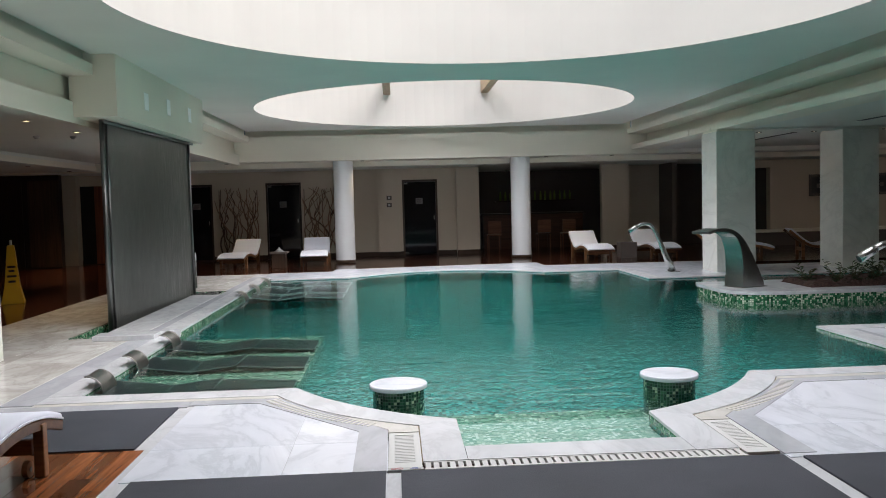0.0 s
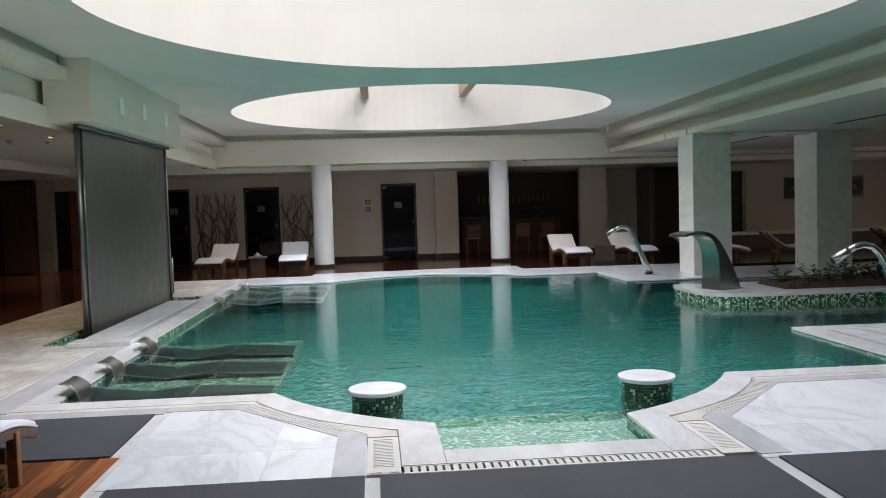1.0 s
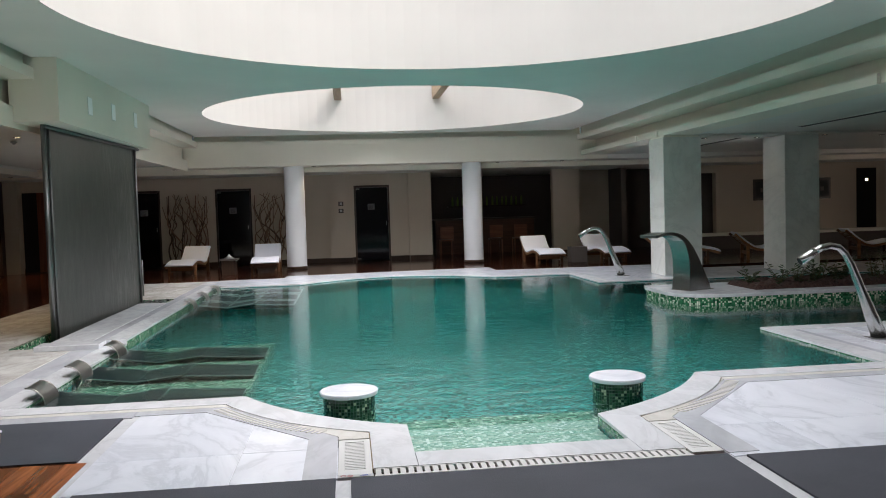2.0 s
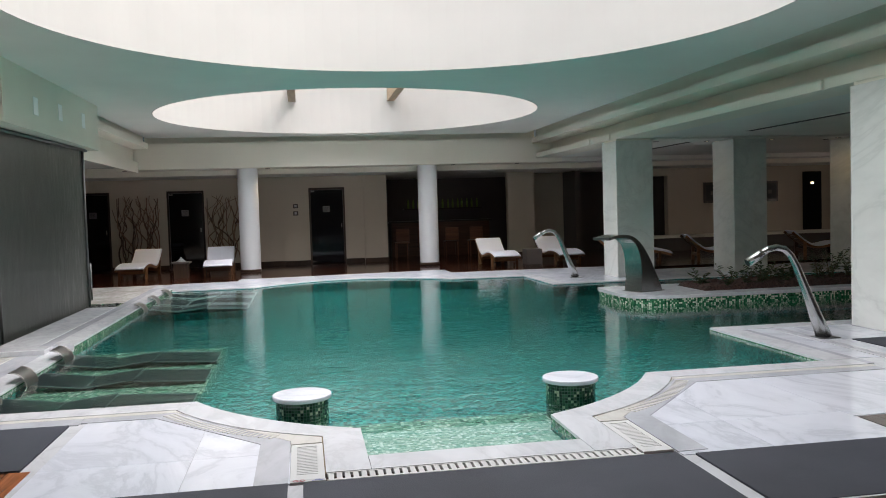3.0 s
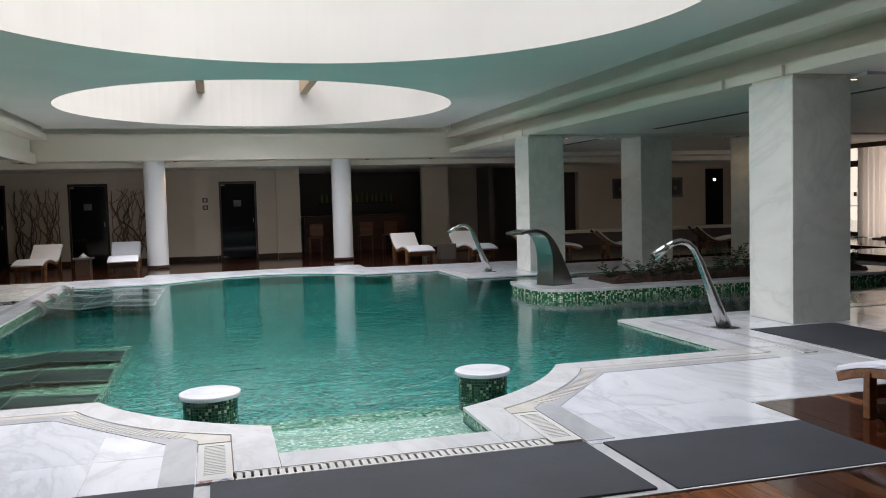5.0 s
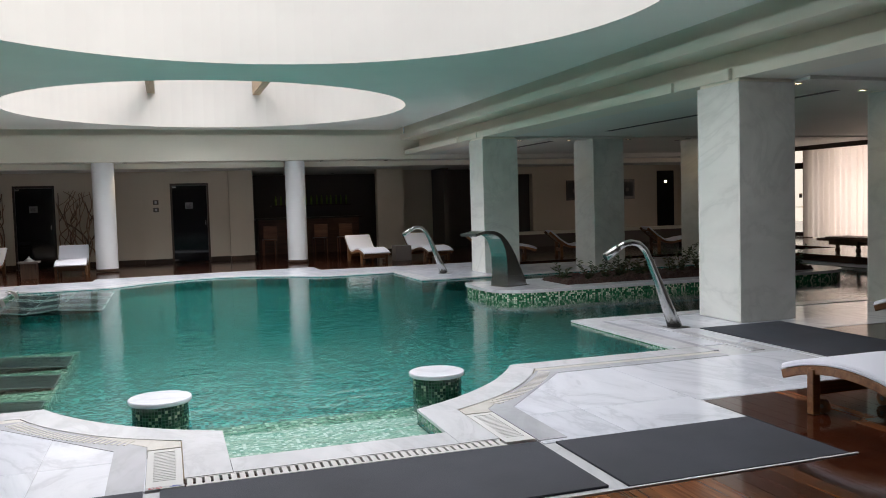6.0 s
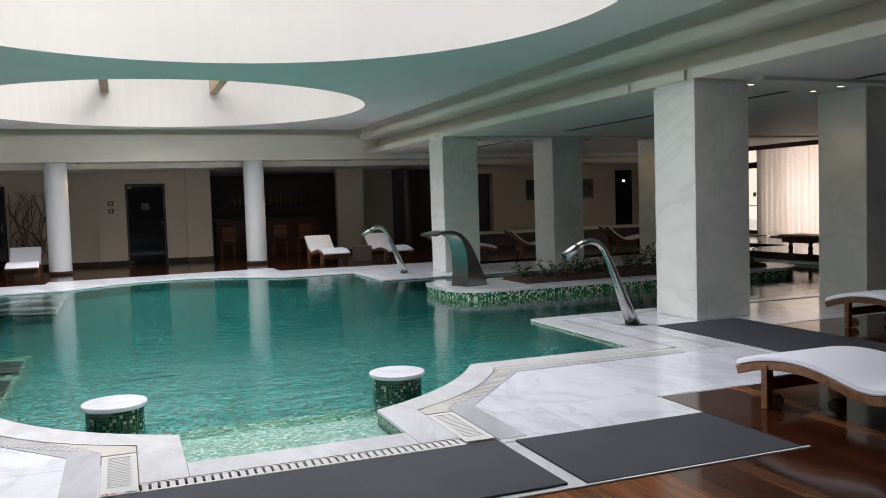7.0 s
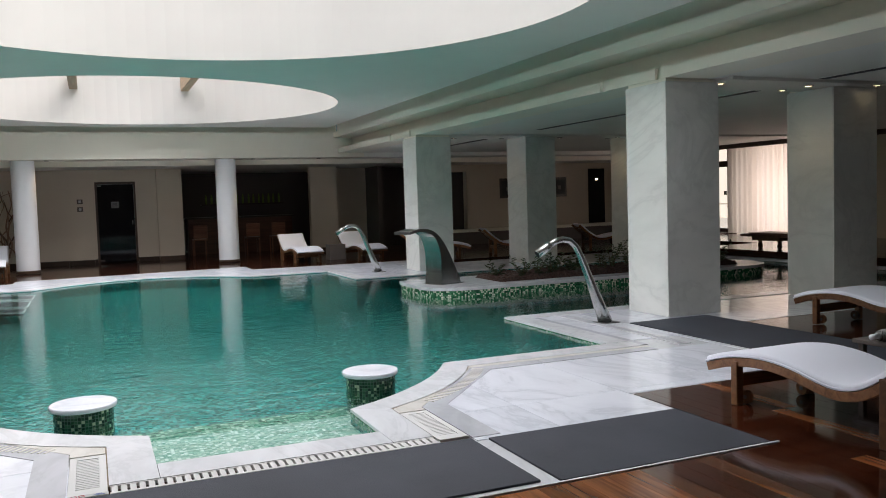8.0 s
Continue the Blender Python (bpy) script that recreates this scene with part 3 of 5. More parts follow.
COPING_LABEL = "honed pale grey marble coping along the pool edge"
plate("coping", [(LEFT - 0.24, NEAR - COP), (-0.955, NEAR - COP), (-0.833, NEAR), (LEFT - 0.24, NEAR)], -0.018, 0.002, M_COPING, COPING_LABEL, "coping")
plate("coping", [(2 * CX + 0.833, NEAR), (2 * CX + 0.955, NEAR - COP), (RIGHT + 0.24, NEAR - COP), (RIGHT + 0.24, NEAR), ], -0.018, 0.002, M_COPING, COPING_LABEL, "coping")
outer_c = bow((-0.95, NEAR - COP), (0.09, 5.0), -0.12, 12)
both("coping", outer_c + curve_l[::-1], -0.018, 0.002, M_COPING, COPING_LABEL)
both("coping", [(0.093, 4.247), (COVE0, 4.247), (COVE0, LIP_Y - 0.002), (0.093, 5.0)], -0.018, 0.0022, M_COPING, COPING_LABEL)
plate("coping", [(COVE0 + 0.003, 4.247), (COVE1 - 0.003, 4.247), (COVE1 - 0.003, COVE_Y), (COVE0 + 0.003, COVE_Y)], -0.018, 0.002, M_COPING, COPING_LABEL, "coping")
# cream channel stones with slots, outside the joint
ch_in = [(LEFT - 0.24, NEAR - COP - 0.008)] + offset(outer_c, 0.008)[:-1] + [(0.085, 4.98), (0.085, 4.86)]
ch_out = [(LEFT - 0.24, 5.934), (-0.93, 5.934), (-0.104, 4.934), (-0.104, 4.86)]
both("channel_stone", ch_out + ch_in[::-1], -0.05, 0.0, M_CHANNEL, "cream stone strip of the overflow channel", "channel")
gb_out = [(-1.56, 5.8), (-1.06, 5.8), (-0.29, 4.92), (-0.29, 4.12)]
gb_in = [(-1.56, 5.93), (-0.935, 5.93), (-0.108, 4.93), (-0.108, 4.12)]
both("grey_band", gb_out + gb_in[::-1], -0.05, 0.0, M_BAND, "grey marble border band in the deck", "paving")
plate("grey_band", rect(-3.02, -1.564, 5.76, 5.93), -0.05, 0.0, M_BAND, "grey marble border band in the deck", "paving")
plate("grey_band", rect(3.534, RIGHT + 0.24, 5.8, 5.93), -0.05, 0.0, M_BAND, "grey marble border band in the deck", "paving")
both("joint", [(-0.95, NEAR - COP), (LEFT - 0.24, NEAR - COP), (LEFT - 0.24, NEAR - COP - 0.009), (-0.95, NEAR - COP - 0.009)], -0.03, -0.003, M_JOINT, "dark mastic joint beside the coping", "joint")
both("joint", offset(outer_c, 0.009) + outer_c[::-1], -0.03, -0.003, M_JOINT, "dark mastic joint beside the coping", "joint")
both("joint", [(0.085, 4.24), (0.0935, 4.24), (0.0935, 5.0), (0.085, 5.0)], -0.03, -0.003, M_JOINT, "dark mastic joint beside the coping", "joint")
plate("joint", rect(0.094, 1.876, 4.239, 4.2475), -0.03, -0.003, M_JOINT, "dark mastic joint beside the coping", "joint")
# drain channels under the grates, coloured black so the gaps look shaded
both("channel", [(-0.104, 4.11), (0.093, 4.11), (0.093, 5.02), (-0.104, 5.02)], -0.12, -0.05, M_BLACK, "drain channel under the grates, black to paint the gaps' shade", "channel")
plate("channel", [(0.094, 4.1), (1.876, 4.1), (1.876, 4.246), (0.094, 4.246)], -0.12, -0.03, M_BLACK, "drain channel under the grates, black to paint the gaps' shade", "channel")
# other copings: waterfall side, far edge, side arm
plate("coping", rect(LEFT - 0.24, LEFT, NEAR + 0.002, 9.3), -0.018, 0.004, M_COPING, COPING_LABEL, "coping")
plate("coping", rect(LEFT - 0.24, LEFT, 9.302, FAR), 0.03, 0.055, M_COPING, COPING_LABEL, "coping")
sheet("pool_wall", upright([(LEFT, 9.3), (LEFT, FAR)], -0.018, 0.03, False), M_MOSAIC, "green glass mosaic kerb under the coping", "pool wall")
structure("kerb", box(LEFT - 0.238, LEFT - 0.004, 9.304, FAR - 0.002, -0.018, 0.029), M_COPING, "pale marble kerb along the pool", "kerb")
plate("grey_band", [(LEFT - 0.5, 6.0), (LEFT - 0.244, 6.0), (LEFT - 0.244, 17.0), (LEFT - 0.5, 17.0)], -0.05, 0.0, M_BAND, "grey marble border band in the deck")
fc_out = bow((3.05, FAR + 0.24), (-1.08, FAR + 0.24), -1.1, 20)
plate("coping", fc_out + far_curve[::-1], -0.018, 0.004, M_COPING, COPING_LABEL, "coping")
plate("coping", [(LEFT - 0.24, FAR + 0.002), (-0.982, FAR + 0.002), (-1.08, FAR + 0.238), (LEFT - 0.24, FAR + 0.238)], -0.018, 0.004, M_COPING, COPING_LABEL, "coping")
plate("coping", [(2.952, FAR + 0.002), (RIGHT + 0.24, FAR + 0.002), (RIGHT + 0.24, FAR + 0.238), (3.05, FAR + 0.238)], -0.018, 0.004, M_COPING, COPING_LABEL, "coping")
far_deck = [(LEFT - 0.24, FAR + 0.24), (-1.08, FAR + 0.24)] + fc_out[::-1][1:-1] + [(3.05, FAR + 0.24), (RIGHT + 0.24, FAR + 0.24), (6.8, FAR + 0.24), (6.8, 17.8), (3.25, 17.9), (3.25, 18.85), (-1.4, 18.45), (-1.4, 17.95), (LEFT - 0.24, 17.9)]
plate("far_deck", far_deck, -0.1, 0.0, M_MARBLE, "white marble deck along the far edge", "deck")
plate("coping", [(RIGHT, ARM1), (RIGHT + 0.24, ARM1 + 0.24), (RIGHT + 0.24, FAR), (RIGHT, FAR)], -0.018, 0.004, M_COPING, COPING_LABEL, "coping")
plate("coping", [(RIGHT, ARM1), (ARM_END, ARM1), (ARM_END, ARM1 + 0.24), (RIGHT + 0.242, ARM1 + 0.24)], -0.018, 0.004, M_COPING, COPING_LABEL, "coping")
plate("arm_deck", rect(RIGHT + 0.24, ARM_END + 1.1, ARM1 + 0.242, FAR + 0.238), -0.1, 0.0, M_MARBLE, "white marble deck beside the side arm of the pool", "deck")
plate("coping", [(RIGHT, NEAR + 0.002), (RIGHT + 0.24, NEAR + 0.002), (RIGHT + 0.24, ARM0 - 0.24), (RIGHT, ARM0)], -0.018, 0.004, M_COPING, COPING_LABEL, "coping")
plate("coping", [(RIGHT, ARM0), (RIGHT + 0.242, ARM0 - 0.24), (ARM_END, ARM0 - 0.24), (ARM_END, ARM0)], -0.018, 0.004, M_COPING, COPING_LABEL, "coping")
plate("grey_band", rect(RIGHT + 0.246, RIGHT + 0.32, NEAR - 0.2, ARM0 - 0.25), -0.05, 0.0, M_BAND, "grey marble border band in the deck")
plate("coping", rect(ARM_END - 0.16, ARM_END, ARM0, ARM1), -0.018, 0.03, M_COPING, COPING_LABEL, "coping")
for x0, x1, y0, y1 in ((ARM_END + 0.002, W_X1, ARM0 - 0.24, ARM1 + 0.24), (14.2, W_X1, ARM1 + 0.242, 20.4)):
    plate("end_deck", rect(x0, x1, y0, y1), -0.3, 0.165, M_DECKWOOD, "polished dark raised floor at the end of the side arm", "deck")


# drain grates: a frame with slats
def grate(x0, x1, y0, y1, n, along, label):
    g = thing("drain_grate", label, "drain grate", "drain grates round the pool")
    if along == "x":
        part("frame", box(x0, x0 + 0.035, y0, y1, -0.05, 0.0), M_GRATE, g)
        part("frame", box(x1 - 0.035, x1, y0, y1, -0.05, 0.0), M_GRATE, g)
        part("frame", box(x0 + 0.035, x1 - 0.035, y0, y0 + 0.07, -0.05, 0.0), M_GRATE, g)
        part("frame", box(x0 + 0.035, x1 - 0.035, y1 - 0.05, y1, -0.05, 0.0), M_GRATE, g)
        step = (y1 - y0 - 0.12) / n
        me = mesh_of("slat", box(x0 + 0.035, x1 - 0.035, -step * 0.36, step * 0.36, -0.03, -0.002, bevel=0.002), M_GRATE)
        for i in range(n):
            o = new("slat", me)
            o.location, o.parent = (0, y0 + 0.07 + step * (i + 0.5), 0), g
    else:
        step = (x1 - x0) / n
        me = mesh_of("slat", box(-step * 0.34, step * 0.34, y0 + 0.02, y1 - 0.012, -0.03, -0.001, bevel=0.002), M_GRATE)
        part("frame", box(x0, x1, y0, y0 + 0.02, -0.05, 0.0), M_GRATE, g)
        part("frame", box(x0, x1, y1 - 0.012, y1, -0.05, 0.0), M_GRATE, g)
        for i in range(n):
            o = new("slat", me)
            o.location, o.parent = (x0 + step * (i + 0.5), 0, 0), g
    return g


grate(-0.1, 0.086, 4.16, 4.84, 19, "x", "cream slatted drain grate beside the cove")
grate(2 * CX - 0.086, 2 * CX + 0.1, 4.16, 4.84, 19, "x", "cream slatted drain grate beside the cove")
grate(0.096, 1.874, 4.115, 4.24, 40, "y", "narrow slotted drain grate before the cove")
# cream slots along the curved channel
for line in (offset(outer_c, 0.09),):
    for pts in (line, mirror(line)):
        g = thing("slotted_drain", "cream slotted drain following the curved coping", "drain grate", "drain grates round the pool")
        me = mesh_of("slat", box(-0.008, 0.008, -0.05, 0.05, -0.002, 0.003), M_SLOTLINE)
        for a, b in zip(pts[1:10], pts[2:11]):
            a, b = Vector(a), Vector(b)
            for k in range(3):
                p = a.lerp(b, k / 3)
                o = new("slat", me)
                o.parent = g
                o.matrix_basis = pose(p.x, p.y, 0, 0, 0, math.degrees(math.atan2(b.y - a.y, b.x - a.x)))
# grate with a worn slotted strip beside the jet
g = thing("slotted_drain", "pale slotted drain set along the side deck", "drain grate", "drain grates round the pool")
part("strip", box(5.02, 5.16, 5.9, 8.05, -0.018, 0.0005), M_COPING, g)
me = mesh_of("slot", box(-0.035, 0.035, -0.01, 0.01, -0.002, 0.003), M_BAND)
for i in range(44):
    o = new("slot", me)
    o.parent, o.location = g, (5.09, 5.95 + i * 0.047, 0)
# small depth sign on the deck: coloured marks
sg = thing("deck_sign", "small printed warning sticker on the deck", "sign")
sgp = part("plate", box(-0.1, 0.09, 4.118, 4.156, -0.02, 0.0012), M_PAPER, sg)
M_RED = material("red_print", (0.5, 0.06, 0.06), 0.5)
M_BLUE = material("blue_print", (0.07, 0.1, 0.35), 0.5)
ringb = bmesh.new()
for cx in (-0.07, -0.035):
    tube([(cx + 0.014 * math.cos(a), 4.137 + 0.012 * math.sin(a), 0.0015) for a in (math.tau * k / 14 for k in range(15))], 0.002, 5, ringb)
part("print", ringb, M_RED, sgp, "red round marks")
part("print", box(0.015, 0.075, 4.128, 4.134, 0.0, 0.0022, box(0.03, 0.06, 4.14, 4.148, 0.0, 0.0022)), M_BLUE, sgp, "blue printed bars")

# rubber mats
for x0, x1, y0, y1 in ((-0.03, 2.055, 3.28, 4.095), (2.15, 3.49, 3.235, 4.055), (-1.45, -0.11, 3.28, 4.11), (-3.7, -1.62, 4.73, 5.75), (5.38, 6.42, 4.3, 7.17)):
    mt = thing("rubber_mat", "dark grey anti-slip rubber mat lying on the deck", "mat", "rubber mats")
    part("sheet", box(x0, x1, y0, y1, -0.0088, 0.004, bevel=0.0015), M_MAT, mt)
plate("edge_strip", rect(-1.56, 3.54, 3.213, 3.231), -0.05, 0.001, M_COPING, "thin pale marble edge strip against the wooden floor")

# ---- shelves, stools and loungers in the pool ----
def faces_mesh(name, faces, mat):
    bm = bmesh.new()
    uv = bm.loops.layers.uv.new("UVMap")
    for face in faces:
        f = bm.faces.new([bm.verts.new(p) for p, _ in face])
        for l, (_, t) in zip(f.loops, face):
            l[uv].uv = t
    me = bpy.data.meshes.new(name)
    bm.to_mesh(me)
    bm.free()
    me.materials.append(mat)
    return me


def mosaic_block(name, outline, z0, z1, mat, label, category):
    me = faces_mesh(name, [flat(outline, z1)] + upright(outline, z0, z1), mat)
    # lit look painted by facing: lightened tiles on top, darker teal on the sides
    if mat == M_MOSAIC_STEP_BRIGHT:
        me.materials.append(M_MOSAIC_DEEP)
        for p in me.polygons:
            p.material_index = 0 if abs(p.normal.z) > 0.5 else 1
    return tagged(new(name, me), label, category, kind="structure")


SHELF_Z = -0.118
mosaic_block("pool_shelf", rect(LEFT + 0.005, -0.9, NEAR + 0.005, 9.62), FLOOR_Z + 0.002, SHELF_Z, M_MOSAIC_PALE, "green mosaic shelf under shallow water", "pool shelf")
mosaic_block("pool_shelf", rect(LEFT + 0.005, -0.93, 13.3, FAR - 0.005), FLOOR_Z + 0.002, SHELF_Z, M_MOSAIC_DEEP, "green mosaic shelf under shallow water", "pool shelf")
step_out = [(COVE0 + 0.004, COVE_Y + 0.004), (COVE1 - 0.004, COVE_Y + 0.004), (COVE1 - 0.004, LIP_Y + 0.1), (COVE0 + 0.004, LIP_Y + 0.1)]
mosaic_block("pool_step", step_out, FLOOR_Z + 0.002, -0.1, M_MOSAIC_STEP_BRIGHT, "pale green mosaic step in the cove", "pool step")
mosaic_block("pool_step", rect(COVE0 - 0.3, COVE1 + 0.3, LIP_Y + 0.105, LIP_Y + 0.45), FLOOR_Z + 0.002, -0.16, M_MOSAIC_STEP_BRIGHT, "pale green mosaic step in the cove", "pool step")
mosaic_block("pool_step", rect(COVE0 - 0.5, COVE1 + 0.5, LIP_Y + 0.455, LIP_Y + 0.85), FLOOR_Z + 0.002, -0.2, M_MOSAIC_PALE, "pale green mosaic step in the cove", "pool step")

for x in (-0.035, 2.005):
    st = thing("pool_stool", "round pool stool in dark green mosaic with marble top", "stool", "stools in the pool")
    ring = arc(x, 5.83, 0.19, 0, 360, 40)[:-1]
    o = new("body", faces_mesh("body", upright(ring, FLOOR_Z + 0.002, 0.066) + [flat(ring, 0.066)], M_MOSAIC_DARK))
    o.parent = st
    part("top", cyl(x, 5.83, 0.067, 0.103, 0.216, n=64, bevel=0.012), M_MARBLE, st, "white marble top")

M_LOUNGE = mosaic("slate_mosaic", [(0.0, (0.009, 0.017, 0.021)), (0.4, (0.013, 0.023, 0.028)), (0.8, (0.006, 0.012, 0.015))], 0.05, 0.3, (0.008, 0.015, 0.018))


# brighter copy of the edge colour, painting reflected lines on the far loungers
M_EDGE_GLINT = material("glint_edge", (0.62, 0.7, 0.67), 0.4)
M_EDGE = material("pale_edge", (0.12, 0.17, 0.165), 0.4)


def pool_lounger(y0, y1, edge, thick):
    lo = thing("pool_lounger", "dark tiled reclining bench under the water", "pool lounger", "loungers under the water")
    pieces = [((LEFT + 0.03, -0.032), (-1.98, -0.095)), ((-1.98, -0.095), (-1.55, -0.045)), ((-1.54, -0.058), (-0.92, -0.09))]
    for (xa, za), (xb, zb) in pieces:
        top = [((xa, y0, za), (xa, y0)), ((xb, y0, zb), (xb, y0)), ((xb, y1, zb), (xb, y1)), ((xa, y1, za), (xa, y1))]
        lip = [((xa, y0, za - 0.014), (xa, za - 0.014)), ((xb, y0, zb - 0.014), (xb, zb - 0.014)), ((xb, y0, zb), (xb, zb)), ((xa, y0, za), (xa, za))]
        back = [((xa, y1, za - 0.014), (xa, za - 0.014)), ((xb, y1, zb - 0.014), (xb, zb - 0.014)), ((xb, y1, zb), (xb, zb)), ((xa, y1, za), (xa, za))]
        under = [((x, y, z - 0.014), (x, y)) for (x, y, z), _ in top][::-1]
        o = new("segment", faces_mesh("segment", [top, lip, back, under], M_LOUNGE))
        o.parent = lo
        part("support", box(xa + 0.12, xb - 0.12, y0 + 0.25, y1 - 0.1, SHELF_Z + 0.001, min(za, zb) - 0.016 + 0.004), M_MOSAIC_DEEP, lo)
        for yy in (y0, y1):
            part("edge_strip", tube([(xa, yy, za), (xb, yy, zb)], thick, 6), edge, lo, "pale edge strip")
        part("edge_strip", tube([(xb, y0, zb), (xb, y1, zb)], thick, 6), edge, lo, "pale edge strip")
    prof = [pieces[-1][1]]
    xe, ze = prof[-1]
    o = new("end", faces_mesh("end", [[((xe, y0, ze - 0.014), (y0, 0)), ((xe, y1, ze - 0.014), (y1, 0)), ((xe, y1, ze), (y1, 0.2)), ((xe, y0, ze), (y0, 0.2))]], M_LOUNGE))
    o.parent = lo


for y0, y1 in ((6.45, 6.98), (7.54, 8.1), (8.54, 9.12), (13.4, 13.95), (14.2, 15.1), (15.4, 16.1)):
    pool_lounger(y0, y1, *((M_EDGE, 0.005) if y1 < 10 else (M_EDGE_GLINT, 0.013)))


M_SPOUT = material("worn_spout_steel", (0.36, 0.35, 0.33), 0.32, 1.0)


def neck_spout(y, w):
    """A quarter-round steel sheet that curls from over the coping down to the water, on bent wire struts."""
    sp = thing("neck_spout", "curved brushed steel water spout on the pool edge", "water spout", "spouts along the pool edge")
    bm = bmesh.new()
    r = 0.135
    pts = [(LEFT - 0.04 + r * math.cos(radians(a)), -0.03 + r * math.sin(radians(a))) for a in range(94, -8, -8)]
    rows = [[bm.verts.new((x, yy, z)) for x, z in pts] for yy in (y - w / 2, y + w / 2)]
    for k in range(len(pts) - 1):
        bm.faces.new((rows[0][k], rows[0][k + 1], rows[1][k + 1], rows[1][k]))
    bm.normal_update()
    bmesh.ops.solidify(bm, geom=bm.faces[:], thickness=0.008)
    part("sheet", bm, M_SPOUT, sp)
    for yy in (y - w / 2 - 0.004, y + w / 2 + 0.004):
        part("rim", tube([(x, yy, z) for x, z in pts], 0.0055, 8), M_SPOUT, sp, "rolled rim", smooth=True)
        part("strut", tube([(pts[-1][0], yy, pts[-1][1]), (LEFT + 0.06, yy - 0.03, -0.1), (LEFT + 0.004, yy - 0.03, -0.14)], 0.007, 8), M_STEEL, sp, "bent wire strut", smooth=True)


for y in (6.64, 7.56, 8.75, 13.0, 14.15, 15.4):
    neck_spout(y, 0.3)

# ---- planter island ----
ISL = [(4.55, 12.08), (4.5, 11.9), (4.5, 11.05), (4.58, 10.78), (4.82, 10.6), (5.2, 10.54), (10.2, 10.54)] + arc(10.2, 11.3, 0.76, -90, 90, 14)[1:] + [(4.8, 12.06)]
isl = thing("planter_island", "long planter island clad in green mosaic with a marble rim", "planter")
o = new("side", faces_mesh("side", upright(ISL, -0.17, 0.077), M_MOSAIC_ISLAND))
o.parent = isl
o = new("plinth", faces_mesh("plinth", upright(ISL, FLOOR_Z + 0.002, -0.17), M_MOSAIC_DEEP))
o.parent = isl
rim_out = [(x + (0.02 if x > 9 else -0.02 if x < 4.7 else 0), y + (0.02 if y > 11.3 else -0.02)) for x, y in ISL]
rb = slab([(x, y) for x, y in rim_out], 0.078, 0.125)
part("rim", rb, M_COPING, isl, "pale grey marble rim")
M_SOIL = material("planting_soil", (0.05, 0.03, 0.022), 0.95)
_mp = coords(M_SOIL)
_n = node(M_SOIL, "ShaderNodeTexNoise", Scale=40.0, Detail=6)
link(M_SOIL, _mp, "Vector", _n, "Vector")
_r = ramp(M_SOIL, _n, "Fac", [(0.3, (0.02, 0.011, 0.009)), (0.7, (0.08, 0.038, 0.028))])
link(M_SOIL, _r, "Color", bsdf(M_SOIL), "Base Color")
bump(M_SOIL, _n, "Fac", 1.0, 0.03)
sb = bmesh.new()
nx, ny = 90, 16
rs = random.Random(4)
grid = [[sb.verts.new((5.7 + 4.6 * i / nx, 10.84 + 0.95 * j / ny, 0.127 + (0.0 if j in (0, ny) or i in (0, nx) else 0.045 + rs.random() * 0.05))) for j in range(ny + 1)] for i in range(nx + 1)]
for i in range(nx):
    for j in range(ny):
        sb.faces.new((grid[i][j], grid[i + 1][j], grid[i + 1][j + 1], grid[i][j + 1]))
tagged(new("bark_mulch", mesh_of("bark_mulch", sb, M_SOIL)), "dark red-brown bark mulch in the planter", "mulch", kind="stuff")
M_LEAF = material("leaf", (0.05, 0.09, 0.03), 0.45)
_oi = node(M_LEAF, "ShaderNodeNewGeometry")
_r = ramp(M_LEAF, _oi, "Random Per Island", [(0.0, (0.02, 0.045, 0.015)), (0.7, (0.045, 0.085, 0.03)), (1.0, (0.1, 0.1, 0.04))])
link(M_LEAF, _r, "Color", bsdf(M_LEAF), "Base Color")
M_STEM = material("stem", (0.07, 0.045, 0.025), 0.8)


def shrub(x, y, h, seed):
    rnd = random.Random(seed)
    sh = thing("shrub", "small dark green leafy shrub growing in the planter", "shrub", "shrubs in the planter", pose(x, y, 0.13))
    stems, leaves = bmesh.new(), bmesh.new()
    for s in range(rnd.randint(4, 7)):
        a, lean = rnd.uniform(0, math.tau), rnd.uniform(0.2, 0.75)
        hh = h * rnd.uniform(0.55, 1.0)
        pts = [Vector((math.cos(a) * lean * hh * t ** 1.4, math.sin(a) * lean * hh * t ** 1.4, hh * t - 0.02)) for t in (0, 0.3, 0.6, 1.0)]
        tube(pts, [0.006, 0.005, 0.004, 0.002], 5, stems)
        for k in range(13):
            t = 0.25 + 0.75 * k / 12
            i = min(int(t * 3), 2)
            p = pts[i].lerp(pts[i + 1], min(t * 3 - i, 1))
            b = rnd.uniform(0, math.tau)
            d = Vector((math.cos(b), math.sin(b), rnd.uniform(-0.1, 0.7))).normalized()
            sd = d.cross(Vector((0, 0, 1))).normalized()
            L, W = rnd.uniform(0.06, 0.11), rnd.uniform(0.014, 0.022)
            up = sd.cross(d) * 0.008
            vs = [leaves.verts.new(q) for q in (p, p + d * L * 0.45 + sd * W + up, p + d * L, p + d * L * 0.45 - sd * W + up)]
            mid = leaves.verts.new(p + d * L * 0.5 - up)
            for u in range(4):
                leaves.faces.new((vs[u], vs[(u + 1) % 4], mid))
    part("stems", stems, M_STEM, sh)
    me = bpy.data.meshes.new("foliage")
    leaves.to_mesh(me)
    leaves.free()
    me.materials.append(M_LEAF)
    o = new("foliage", me)
    o.parent = sh


rp = random.Random(9)
